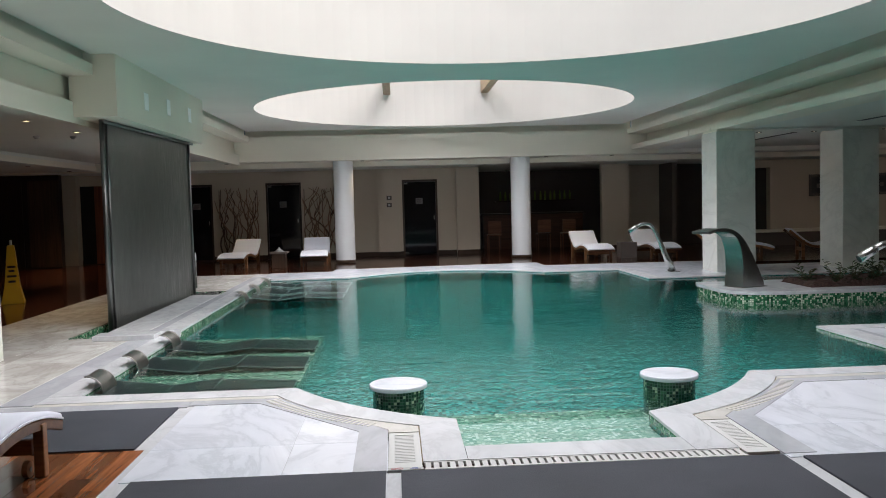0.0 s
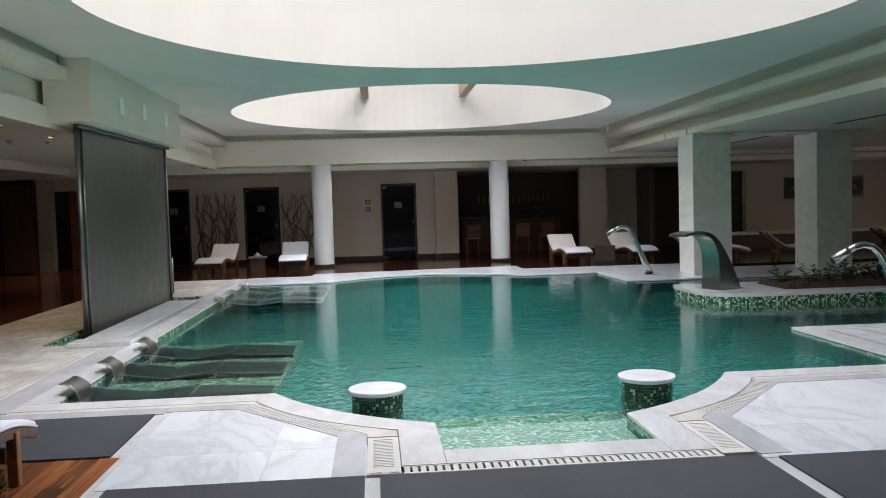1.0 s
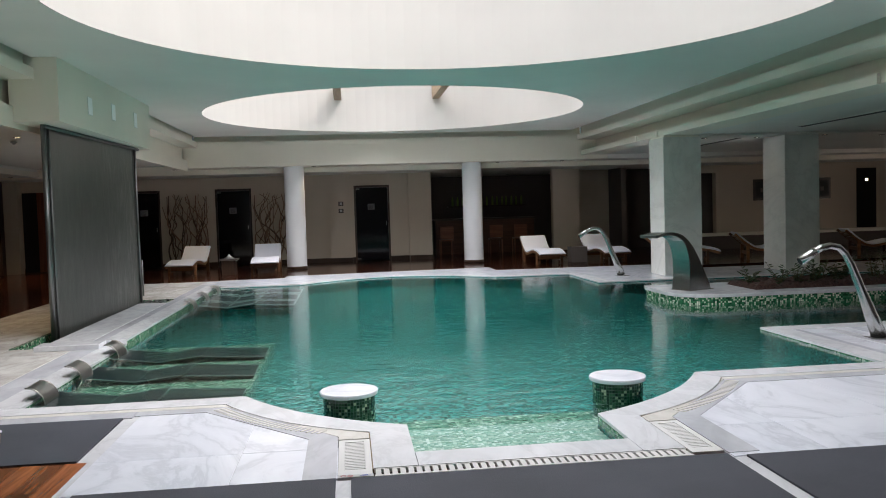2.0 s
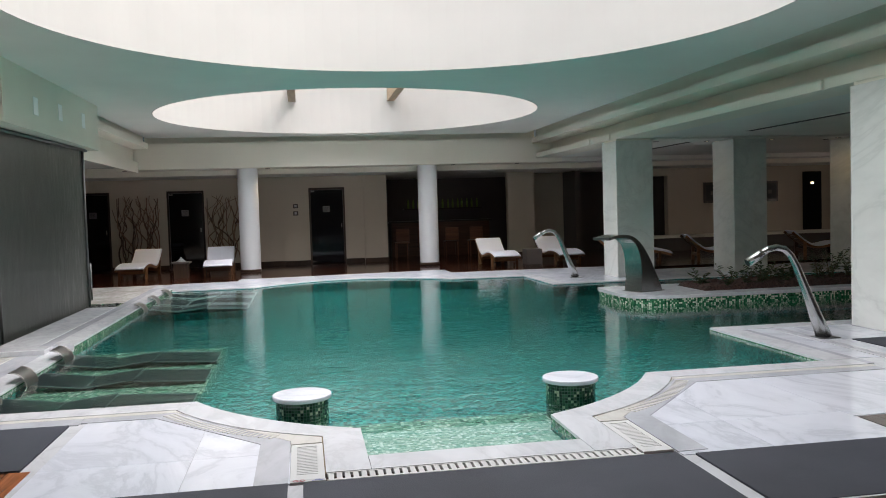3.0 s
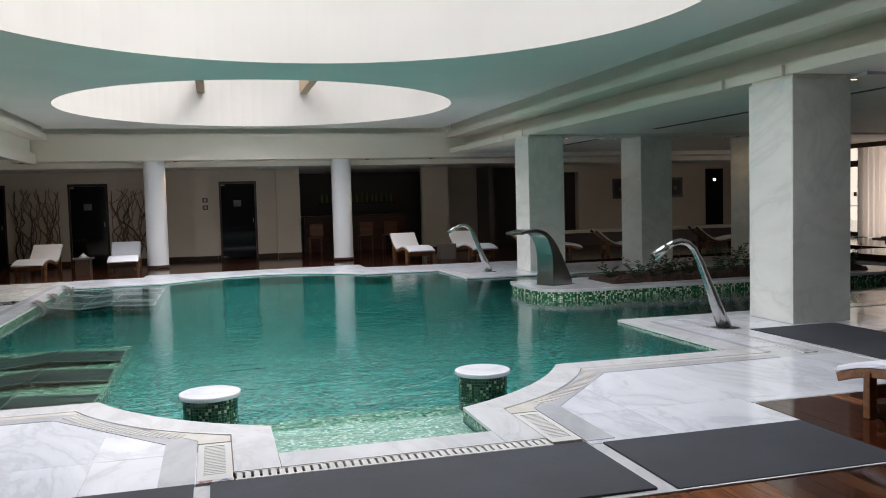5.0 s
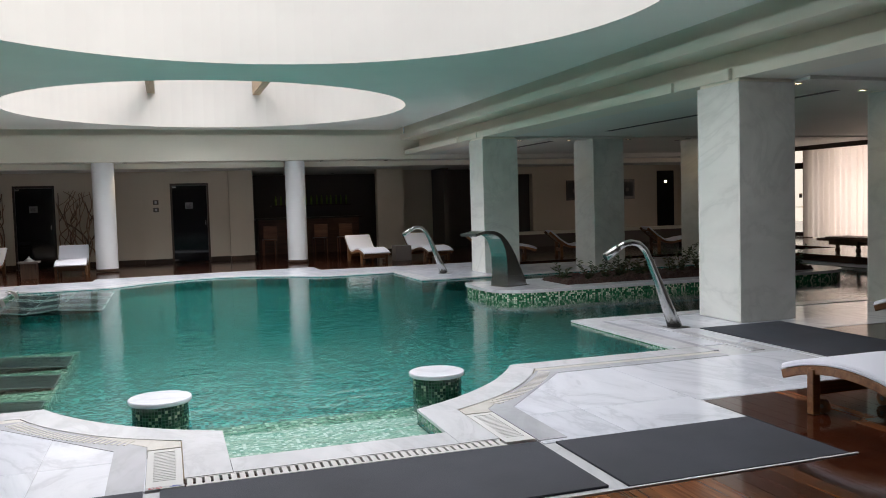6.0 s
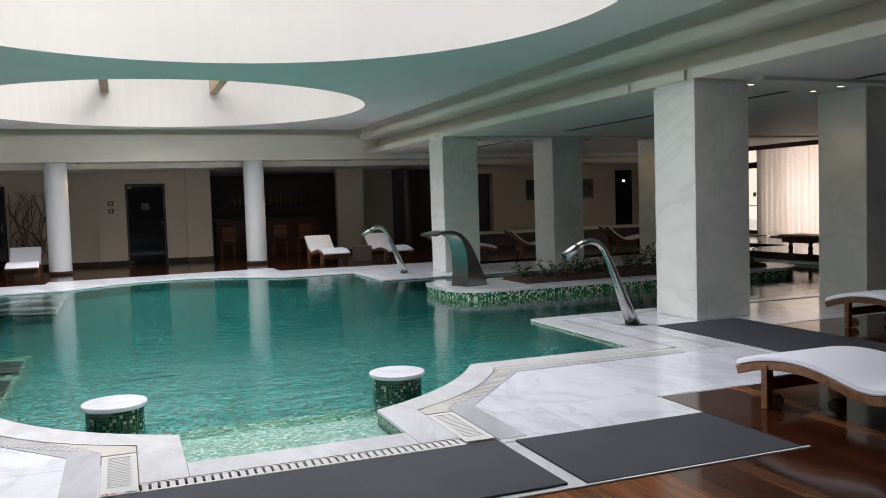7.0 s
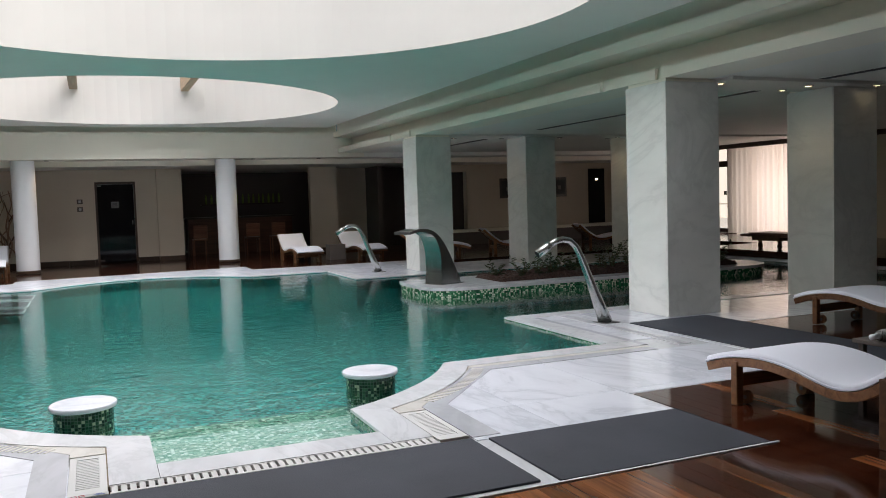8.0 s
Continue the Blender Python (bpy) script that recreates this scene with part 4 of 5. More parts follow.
for i in range(17):
    x = 5.85 + i * 0.265 + rp.uniform(-0.08, 0.08)
    shrub(x, 11.3 + rp.uniform(-0.3, 0.3), rp.uniform(0.3, 0.46) + (0.14 if x > 7.6 else 0.0), 100 + i)

# swan-neck cascade on the island
cs = thing("cascade_spout", "tall curved polished steel cascade spout on the island", "water spout", at=pose(4.94, 11.28, 0.125, 0, 0, 22))
prof = [(0.0, 0.0, 0.43), (-0.06, 0.275, 0.27), (-0.14, 0.535, 0.155), (-0.26, 0.725, 0.08), (-0.42, 0.815, 0.05), (-0.6, 0.83, 0.04), (-0.78, 0.8, 0.036)]
cbm = bmesh.new()
rows = []
fine = []
for i in range(len(prof) - 1):
    for k in range(5):
        t = k / 5
        p0, p1, p2, p3 = prof[max(i - 1, 0)], prof[i], prof[i + 1], prof[min(i + 2, len(prof) - 1)]
        fine.append(tuple(0.5 * (2 * p1[c] + (p2[c] - p0[c]) * t + (2 * p0[c] - 5 * p1[c] + 4 * p2[c] - p3[c]) * t * t + (3 * p1[c] - p0[c] - 3 * p2[c] + p3[c]) * t ** 3) for c in range(3)))
fine.append(prof[-1])
for i, (x, z, th) in enumerate(fine):
    a, b = fine[max(i - 1, 0)], fine[min(i + 1, len(fine) - 1)]
    d = Vector((b[0] - a[0], b[1] - a[1])).normalized()
    n = Vector((-d.y, d.x))
    if i == 0:
        n = Vector((-1, 0))
    w = 0.175 - 0.015 * min(i / 15, 1)
    u, v = Vector((x, z)) + n * th / 2, Vector((x, z)) - n * th / 2
    if i == 0:
        u.y = v.y = 0.0
    rows.append([cbm.verts.new((q.x, yy, q.y)) for q, yy in ((u, -w), (u, w), (v, w), (v, -w))])
for a, b in zip(rows, rows[1:]):
    for k in range(4):
        cbm.faces.new((a[k], a[(k + 1) % 4], b[(k + 1) % 4], b[k]))
cbm.faces.new(rows[0])
cbm.faces.new(rows[-1])
bmesh.ops.bevel(cbm, geom=[e for e in cbm.edges if abs(e.verts[0].co.y - e.verts[1].co.y) < 0.02], offset=0.006, segments=2, affect="EDGES")
cbody = part("body", cbm, M_STEEL, cs, smooth=False)
part("lip", box(-0.81, -0.775, -0.165, 0.165, 0.78, 0.82, bevel=0.006), M_DARKSTEEL, cbody, "dark outlet slot")
part("foot_plate", box(-0.24, 0.26, -0.19, 0.19, 0.0005, 0.008, bevel=0.003), M_STEEL, cs)


def jet(x, y):
    """A leaning cannon jet: wide flat foot, tapering tube, hooked nozzle."""
    j = thing("jet_spout", "slim hooked stainless steel water jet on the deck", "water jet", "water jets", pose(x, y, 0.0))
    pts = [Vector(p) for p in ((0, 0, 0.006), (-0.1, 0, 0.25), (-0.2, 0, 0.5), (-0.3, 0, 0.74), (-0.36, 0, 0.85), (-0.43, 0, 0.915), (-0.52, 0, 0.935), (-0.6, 0, 0.92), (-0.68, 0, 0.88))]
    part("tube", tube(pts, [0.078, 0.06, 0.045, 0.036, 0.034, 0.033, 0.033, 0.033, 0.033], 20), M_STEEL, j, smooth=True)
    nz = part("nozzle", tube([(-0.675, 0, 0.883), (-0.7, 0, 0.868), (-0.83, 0, 0.79)], [0.041, 0.042, 0.046], 20), M_STEEL, j, "wider nozzle sleeve", smooth=True)
    # closed black cap stands in for the shade inside the nozzle
    part("outlet", tube([(-0.83, 0, 0.79), (-0.834, 0, 0.788)], [0.036, 0.036], 16), M_BLACK, nz, "black cap painting the shaded bore")
    part("base_plate", box(-0.1, 0.12, -0.1, 0.1, 0.0005, 0.008, bevel=0.003), M_DARKSTEEL, j)
    return j


jet(5.2, 7.36)
jet(5.27, 15.35)

# ---- pillars and columns ----
def pillar(x, y, w=0.74, d=0.74):
    p = thing("pillar", "square pillar clad in veined grey-white marble", "pillar", "marble pillars")
    p["kind"] = "structure"
    t = 0.025
    part("core", box(x + t, x + w - t, y + t, y + d - t, 0, 2.664), M_CREAM, p, "cream recess above the cladding")
    part("panel", box(x + 0.001, x + w - 0.001, y, y + t, 0.0, 2.625, bevel=0.002), M_PILLAR, p)
    part("panel", box(x + 0.001, x + w - 0.001, y + d - t, y + d, 0.0, 2.625, bevel=0.002), M_PILLAR, p)
    part("panel", box(x, x + t, y + t + 0.001, y + d - t - 0.001, 0.0, 2.625, bevel=0.002), M_PILLAR, p)
    part("panel", box(x + w - t, x + w, y + t + 0.001, y + d - t - 0.001, 0.0, 2.625, bevel=0.002), M_PILLAR, p)


pillar(8.41, 14.9, 0.7, 0.85)
for x, y in ((5.98, 7.27), (5.98, 14.9), (8.5, 7.27), (11.0, 14.9), (-4.62, 7.27)):
    pillar(x, y)
for x in (-1.3, 3.22):
    c = thing("column", "smooth round white painted column with a dark base ring", "column", "round columns")
    c["kind"] = "structure"
    part("shaft", cyl(x, 20.93, 0.05, 2.56, 0.25, n=128), M_COLUMN, c)
    part("base_ring", cyl(x, 20.93, 0.0, 0.06, 0.262, n=64), M_DOORWOOD, c)

# ---- water wall, its canopy and trough ----
# weak emission added to brighten the canopy panes; no lamp sits behind them
M_SLOT = material("glow_slot_glass", (0.9, 0.92, 0.9), 0.3)
bsdf(M_SLOT).inputs["Emission Color"].default_value = (0.95, 1.0, 0.97, 1)
bsdf(M_SLOT).inputs["Emission Strength"].default_value = 0.04
canopy = structure("waterfall_canopy", box(-3.84, -3.29, 9.9, 14.4, 2.56, CEIL_Z + 0.02), M_CREAM, "cream plastered box above the water wall", "bulkhead")
for y, z in ((11.1, 2.88), (12.2, 2.93), (13.45, 2.95)):
    nl = thing("canopy_niche", "narrow white slot in the canopy with an added glow", "niche", "slots of the canopy")
    part("frame", box(-3.293, -3.286, y - 0.1, y + 0.1, z - 0.12, z + 0.12), M_CEIL, nl)
    part("pane", box(-3.288, -3.283, y - 0.09, y + 0.09, z - 0.11, z + 0.11, bevel=0.002), M_SLOT, nl)
structure("trough", box(-3.757, -2.98, 9.28, 14.32, -0.5, -0.4), M_MOSAIC_DARK, "dark wet trough under the water wall", "trough")
structure("trough_bed", box(-3.705, -3.03, 13.72, 14.25, -0.399, -0.045), M_MOSAIC_DARK, "dark mosaic bed of the trough", "trough")
for face in (rect(-3.757, -3.71, 9.3, 14.3), rect(-3.02, -2.982, 9.3, 14.3), rect(-3.708, -3.022, 9.3, 9.34), rect(-3.708, -3.022, 14.26, 14.3)):
    mosaic_block("trough_wall", face, -0.398, 0.001, M_MOSAIC, "dark green mosaic edge of the trough", "trough")
rc = random.Random(21)
peb = bmesh.new()
for i in range(110):
    own = bmesh.new()
    bmesh.ops.create_icosphere(own, subdivisions=1, radius=rc.uniform(0.025, 0.05))
    bmesh.ops.scale(own, verts=own.verts, vec=(1, rc.uniform(0.7, 1.2), 0.6))
    bmesh.ops.translate(own, verts=own.verts, vec=(rc.uniform(-3.69, -3.05), rc.uniform(13.74, 14.22), -0.03 + rc.uniform(0, 0.03)))
    join(peb, own)
M_PEBBLE = material("wet_pebble", (0.05, 0.06, 0.055), 0.15)
_g = node(M_PEBBLE, "ShaderNodeNewGeometry")
_r = ramp(M_PEBBLE, _g, "Random Per Island", [(0.0, (0.02, 0.025, 0.025)), (1.0, (0.14, 0.15, 0.14))])
link(M_PEBBLE, _r, "Color", bsdf(M_PEBBLE), "Base Color")
tagged(new("pebbles", mesh_of("pebbles", peb, M_PEBBLE, True)), "wet dark pebbles lying in the trough", "pebbles", kind="stuff")
sill = thing("marble_sill", "low pale marble sill before the water wall", "sill")
part("block", box(-3.4, -2.72, 9.02, 9.3, -0.002, 0.055, bevel=0.006), M_COPING, sill)

M_SCREEN = material("wet_screen", (0.06, 0.065, 0.06), 0.3, 0.0)
_mp = coords(M_SCREEN, (1, 5, 1.6))
_n = node(M_SCREEN, "ShaderNodeTexNoise", Scale=1.6, Detail=8, Roughness=0.7)
link(M_SCREEN, _mp, "Vector", _n, "Vector")
_r = ramp(M_SCREEN, _n, "Fac", [(0.3, (0.045, 0.05, 0.045)), (0.55, (0.07, 0.074, 0.067)), (0.75, (0.11, 0.113, 0.103))])
# pale upright streaks, stronger towards the far post
_mp3 = coords(M_SCREEN, (1, 7, 0.9))
_n3 = node(M_SCREEN, "ShaderNodeTexNoise", Scale=2.2, Detail=9, Roughness=0.75)
link(M_SCREEN, _mp3, "Vector", _n3, "Vector")
_r3 = ramp(M_SCREEN, _n3, "Fac", [(0.5, (0, 0, 0)), (0.72, (0.8, 0.8, 0.8))])
_s3 = node(M_SCREEN, "ShaderNodeSeparateXYZ")
link(M_SCREEN, coords(M_SCREEN), "Vector", _s3, "Vector")
_m3 = node(M_SCREEN, "ShaderNodeMapRange")
_m3.inputs["From Min"].default_value, _m3.inputs["From Max"].default_value = -0.2, 1.1
link(M_SCREEN, _s3, "Y", _m3, "Value")
_k3 = node(M_SCREEN, "ShaderNodeMath")
_k3.operation = "MULTIPLY"
link(M_SCREEN, _r3, "Color", _k3, 0)
link(M_SCREEN, _m3, "Result", _k3, 1)
_x3 = node(M_SCREEN, "ShaderNodeMix")
_x3.data_type = "RGBA"
link(M_SCREEN, _k3, "Value", _x3, "Factor")
link(M_SCREEN, _r, "Color", _x3, 6)
_x3.inputs[7].default_value = (0.34, 0.34, 0.31, 1)
link(M_SCREEN, _x3, 2, bsdf(M_SCREEN), "Base Color")
_mp2 = coords(M_SCREEN, (1, 60, 60))
_v = node(M_SCREEN, "ShaderNodeTexVoronoi", Scale=1.0)
link(M_SCREEN, _mp2, "Vector", _v, "Vector")
bump(M_SCREEN, _v, "Distance", 0.25, 0.008)
ws = thing("water_wall", "tall dark wet mesh water wall between steel posts", "water wall", at=pose(-3.53, 12.1, 0, 0, 0, -2.0))
part("mesh_panel", box(-0.015, 0.015, -1.84, 1.84, -0.1, 2.54), M_SCREEN, ws)
for y in (-1.87, 1.87):
    pst = part("post", cyl(0, y, -0.12, 2.56, 0.03, n=20), M_DARKSTEEL, ws, "slim dark steel post", smooth=True)
for y in (-1.79, 1.79):
    part("tension_rod", cyl(0.03, y, -0.12, 2.54, 0.014, n=12), M_DARKSTEEL, ws, "thin dark tension rod", smooth=True)
part("header_pipe", tube([(0.06, -1.95, 2.53), (0.06, 1.9, 2.53)], 0.022, 14), M_DARKSTEEL, ws, smooth=True)
part("grip_rail", tube([(0.04, 1.9, 0.1), (0.04, 1.9, 0.7)], 0.014, 10), M_STEEL, ws, smooth=True)

# marble ledge between the screen and the pool coping
plate("marble_ledge", rect(-3.44, -2.976, 9.305, 13.7), -0.08, 0.004, M_COPING, "wet pale marble ledge at the foot of the water wall")

# ---- sun loungers ----
def smooth_curve(ctrl, n=6):
    out = []
    for i in range(len(ctrl) - 1):
        p0, p1, p2, p3 = ctrl[max(i - 1, 0)], ctrl[i], ctrl[i + 1], ctrl[min(i + 2, len(ctrl) - 1)]
        for k in range(n):
            t = k / n
            out.append(tuple(0.5 * (2 * p1[c] + (p2[c] - p0[c]) * t + (2 * p0[c] - 5 * p1[c] + 4 * p2[c] - p3[c]) * t * t + (3 * p1[c] - p0[c] - 3 * p2[c] + p3[c]) * t ** 3) for c in range(len(p1))))
    out.append(tuple(ctrl[-1]))
    return out


PROFILE = smooth_curve([(0.0, 0.235), (0.14, 0.28), (0.28, 0.31), (0.44, 0.328), (0.6, 0.327), (0.76, 0.308), (0.92, 0.272), (1.04, 0.254), (1.15, 0.262), (1.26, 0.3), (1.4, 0.39), (1.54, 0.51), (1.67, 0.63)], 4)


def ribbon(profile, x0, x1, lo, hi, round_to=0.0):
    """A plank bent along a profile of (length, height), from x0 to x1."""
    bm = bmesh.new()
    rows = []
    for i, (s, z) in enumerate(profile):
        a, b = profile[max(i - 1, 0)], profile[min(i + 1, len(profile) - 1)]
        d = Vector((b[0] - a[0], b[1] - a[1])).normalized()
        n = Vector((-d.y, d.x))
        u, v = Vector((s, z)) + n * hi, Vector((s, z)) + n * lo
        rows.append([bm.verts.new((x, q.x, q.y)) for q, x in ((u, x0), (u, x1), (v, x1), (v, x0))])
    for a, b in zip(rows, rows[1:]):
        for k in range(4):
            bm.faces.new((a[k], a[(k + 1) % 4], b[(k + 1) % 4], b[k]))
    bm.faces.new(rows[0])
    bm.faces.new(rows[-1])
    bmesh.ops.recalc_face_normals(bm, faces=bm.faces)
    if round_to:
        es = [e for e in bm.edges if len(e.link_faces) == 2 and e.calc_face_angle(0) > 0.9]
        bmesh.ops.bevel(bm, geom=es, offset=round_to, segments=3, affect="EDGES", profile=0.5)
    return bm


def lounger(label="curved teak sun lounger with a thick white cushion"):
    """Foot end at the origin, head towards +y; 0.66 m wide."""
    lg = thing("sun_lounger", label, "sun lounger", "sun loungers")
    w = 0.33
    for sx in (-1, 1):
        a, b = sorted((sx * w, sx * (w - 0.042)))
        part("rail", ribbon(PROFILE, a, b, -0.056, 0.0, 0.006), M_TEAK, lg)
        part("leg", box(min(sx * (w + 0.012), sx * (w - 0.045)), max(sx * (w + 0.012), sx * (w - 0.045)), 0.25, 0.305, 0.0, 0.29, bevel=0.006), M_TEAK, lg)
        part("leg", box(min(sx * (w + 0.012), sx * (w - 0.06)), max(sx * (w + 0.012), sx * (w - 0.06)), 1.36, 1.43, 0.0, 0.38, bevel=0.006), M_TEAK, lg)
        wh = bmesh.new()
        bmesh.ops.create_cone(wh, cap_ends=True, segments=28, radius1=0.045, radius2=0.045, depth=0.028)
        bmesh.ops.rotate(wh, verts=wh.verts, cent=(0, 0, 0), matrix=Matrix.Rotation(radians(90), 3, "Y"))
        bmesh.ops.translate(wh, verts=wh.verts, vec=(sx * (w - 0.085), 0.29, 0.046))
        wl = part("wheel", wh, M_TEAK, lg, "round wooden wheel")
        hb = bmesh.new()
        bmesh.ops.create_cone(hb, cap_ends=True, segments=14, radius1=0.014, radius2=0.014, depth=0.036)
        bmesh.ops.rotate(hb, verts=hb.verts, cent=(0, 0, 0), matrix=Matrix.Rotation(radians(90), 3, "Y"))
        bmesh.ops.translate(hb, verts=hb.verts, vec=(sx * (w - 0.085), 0.29, 0.046))
        part("hub", hb, M_DARKSTEEL, wl, "dark steel hub")
    for y in (0.27, 1.395):
        part("stretcher", box(-w + 0.06, w - 0.06, y - 0.02, y + 0.02, 0.12, 0.2, bevel=0.004), M_TEAK, lg)
    me = mesh_of("slat", box(-w + 0.043, w - 0.043, -0.03, 0.03, -0.012, 0.006, bevel=0.003), M_TEAK)
    for i in range(2, len(PROFILE) - 1, 2):
        (s, z), (s2, z2) = PROFILE[i], PROFILE[i + 1]
        o = new("slat", me)
        o.parent = lg
        o.matrix_basis = pose(0, s, z - 0.035, math.degrees(math.atan2(z2 - z, s2 - s)))
    cus = part("cushion", ribbon(PROFILE, -w + 0.005, w - 0.005, 0.002, 0.042, 0.018), M_CUSHION, lg, "thick white cushion", smooth=True)
    part("piping", ribbon(PROFILE, -w - 0.002, -w + 0.014, 0.004, 0.018, 0.003), M_CUSHION, cus)
    part("piping", ribbon(PROFILE, w - 0.014, w + 0.002, 0.004, 0.018, 0.003), M_CUSHION, cus)
    return lg


first = lounger()
first.matrix_basis = pose(4.23, 4.23, -0.003, 0, 0, 180)
copy_thing(first, pose(-2.29, 4.57, -0.003, 0, 0, 180))
copy_thing(first, pose(7.2, 6.35, -0.003, 0, 0, 182))
copy_thing(first, pose(9.2, 6.2, -0.003, 0, 0, 180))
# loungers on the far side, backs to the wall
for x, y, turn in ((-4.0, 19.85, -6), (-2.0, 19.8, 2), (4.85, 19.1, 4), (6.4, 18.9, 6), (8.6, 18.2, 70), (10.8, 18.3, 76), (13.6, 18.3, 76)):
    copy_thing(first, pose(x, y, -0.018, 0, 0, turn))
# low bench near the curtains
bn = thing("low_bench", "low dark wooden bench on turned feet", "bench", at=pose(12.85, 12.75, 0.165))
part("seat", slab([(-0.12, -1.0), (0.5, -1.0), (0.5, 0.68), (0.3, 0.76), (0.0, 0.76), (-0.12, 0.7)], 0.25, 0.3), M_RAFTER_DARK, bn)
part("pad", box(-0.1, 0.48, -0.98, 0.5, 0.301, 0.335, bevel=0.014), M_RAFTER_DARK, bn)
part("apron", box(-0.04, 0.42, -0.3, 0.46, 0.17, 0.249, bevel=0.008), M_RAFTER_DARK, bn)
for x in (0.1,):
    for y in (-0.8, -0.17, 0.36):
        leg = cyl(x, y, 0.0, 0.05, 0.035, 0.055, n=16)
        cyl(x, y, 0.05, 0.12, 0.055, 0.035, 16, leg)
        cyl(x, y, 0.12, 0.25, 0.035, 0.06, 16, leg)
        part("leg", leg, M_RAFTER_DARK, bn, smooth=True)
# small side table with a covered dish
tb = thing("side_table", "dark square side table standing between two loungers", "table")
part("top", box(-3.05, -2.63, 19.75, 20.17, 0.32, 0.36, bevel=0.005), M_DARK_SHADE, tb)
part("body", box(-3.0, -2.68, 19.8, 20.12, -0.02, 0.32), M_DOORWOOD, tb)
ds = thing("covered_dish", "small white covered dish on the side table", "dish")
part("plate", cyl(-2.84, 19.96, 0.36, 0.375, 0.1, 0.12, n=28), M_PAPER, ds, smooth=True)
lid = part("lid", cyl(-2.84, 19.96, 0.376, 0.44, 0.1, 0.025, n=28), M_PAPER, ds, smooth=True)
part("knob", cyl(-2.84, 19.96, 0.44, 0.47, 0.015, n=12), M_PAPER, lid, smooth=True)
tb2 = thing("side_table", "dark cube side table beside a lounger", "table")
part("body", box(5.45, 5.85, 19.6, 20.0, -0.02, 0.36, bevel=0.006), M_DARK_SHADE, tb2)
# things on a tray beside the near loungers
tr = thing("side_table", "low dark side table between the near loungers", "table")
part("top", box(5.12, 5.68, 3.6, 4.1, 0.27, 0.3, bevel=0.006), M_DARK_SHADE, tr)
for x in (5.17, 5.63):
    for y in (3.65, 4.05):
        part("leg", box(x - 0.02, x + 0.02, y - 0.02, y + 0.02, -0.004, 0.27), M_DARK_SHADE, tr)
M_TOWEL = material("patterned_towel", (0.1, 0.1, 0.1), 0.9)
_v = node(M_TOWEL, "ShaderNodeTexVoronoi", Scale=70.0)
link(M_TOWEL, coords(M_TOWEL), "Vector", _v, "Vector")
_r = ramp(M_TOWEL, _v, "Distance", [(0.3, (0.03, 0.03, 0.03)), (0.55, (0.4, 0.4, 0.39))])
link(M_TOWEL, _r, "Color", bsdf(M_TOWEL), "Base Color")
tw = thing("rolled_towel", "rolled patterned grey towel on the side table", "towel")
part("roll", tube([(5.13, 3.89, 0.345), (5.14, 3.89, 0.345), (5.18, 3.89, 0.345), (5.5, 3.9, 0.345), (5.52, 3.9, 0.345)], [0.028, 0.036, 0.044, 0.044, 0.03], 18), M_TOWEL, tw, smooth=True)
part("core", tube([(5.06, 3.888, 0.343), (5.129, 3.889, 0.345)], 0.02, 14), M_CUSHION, tw, "white rolled end", smooth=True)

# ---- far wall: doors, branch screens, switches ----
def glass_door(x0, x1, name):
    d = thing(name, "dark tinted glass door with a white notice", "door")
    d["kind"] = "structure"
    y = W_Y1
    part("frame", box(x0, x0 + 0.05, y - 0.02, y + 0.2, 0.0, 2.12), M_DOORWOOD, d)
    part("frame", box(x1 - 0.05, x1, y - 0.02, y + 0.2, 0.0, 2.12), M_DOORWOOD, d)
    part("frame", box(x0 + 0.05, x1 - 0.05, y - 0.02, y + 0.2, 2.06, 2.12), M_DOORWOOD, d)
    leaf = part("leaf", box(x0 + 0.055, x1 - 0.055, y + 0.03, y + 0.05, 0.012, 2.055), M_GLASSDOOR, d, "dark tinted glass leaf")
    part("handle", box(x1 - 0.12, x1 - 0.09, y - 0.03, y + 0.029, 0.98, 1.1, bevel=0.005), M_STEEL, leaf, "small steel handle")
    cx = (x0 + x1) / 2 - 0.02
    n = part("notice", box(cx - 0.1, cx + 0.1, y + 0.024, y + 0.029, 1.43, 1.6), M_NOTICE, leaf, "pale grey printed notice")
    bars = None
    for k in range(4):
        bars = box(cx - 0.075, cx + 0.06 - 0.02 * (k % 2), y + 0.021, y + 0.0235, 1.55 - k * 0.03, 1.558 - k * 0.03, bars)
    part("print", bars, M_BLACK, d)
    part("hinge", box(x0 + 0.06, x0 + 0.16, y + 0.02, y + 0.029, 2.0, 2.04), M_STEEL, leaf)
    part("hinge", box(x0 + 0.06, x0 + 0.16, y + 0.02, y + 0.029, 0.03, 0.07), M_STEEL, leaf)


glass_door(-5.95, -5.1, "door_1")
glass_door(-3.62, -2.64, "door_2")
glass_door(0.2, 1.2, "door_3")

M_TWIG = wood("branch_wood", (0.11, 0.065, 0.045), (0.25, 0.155, 0.1), 0.7, 2, 20.0)


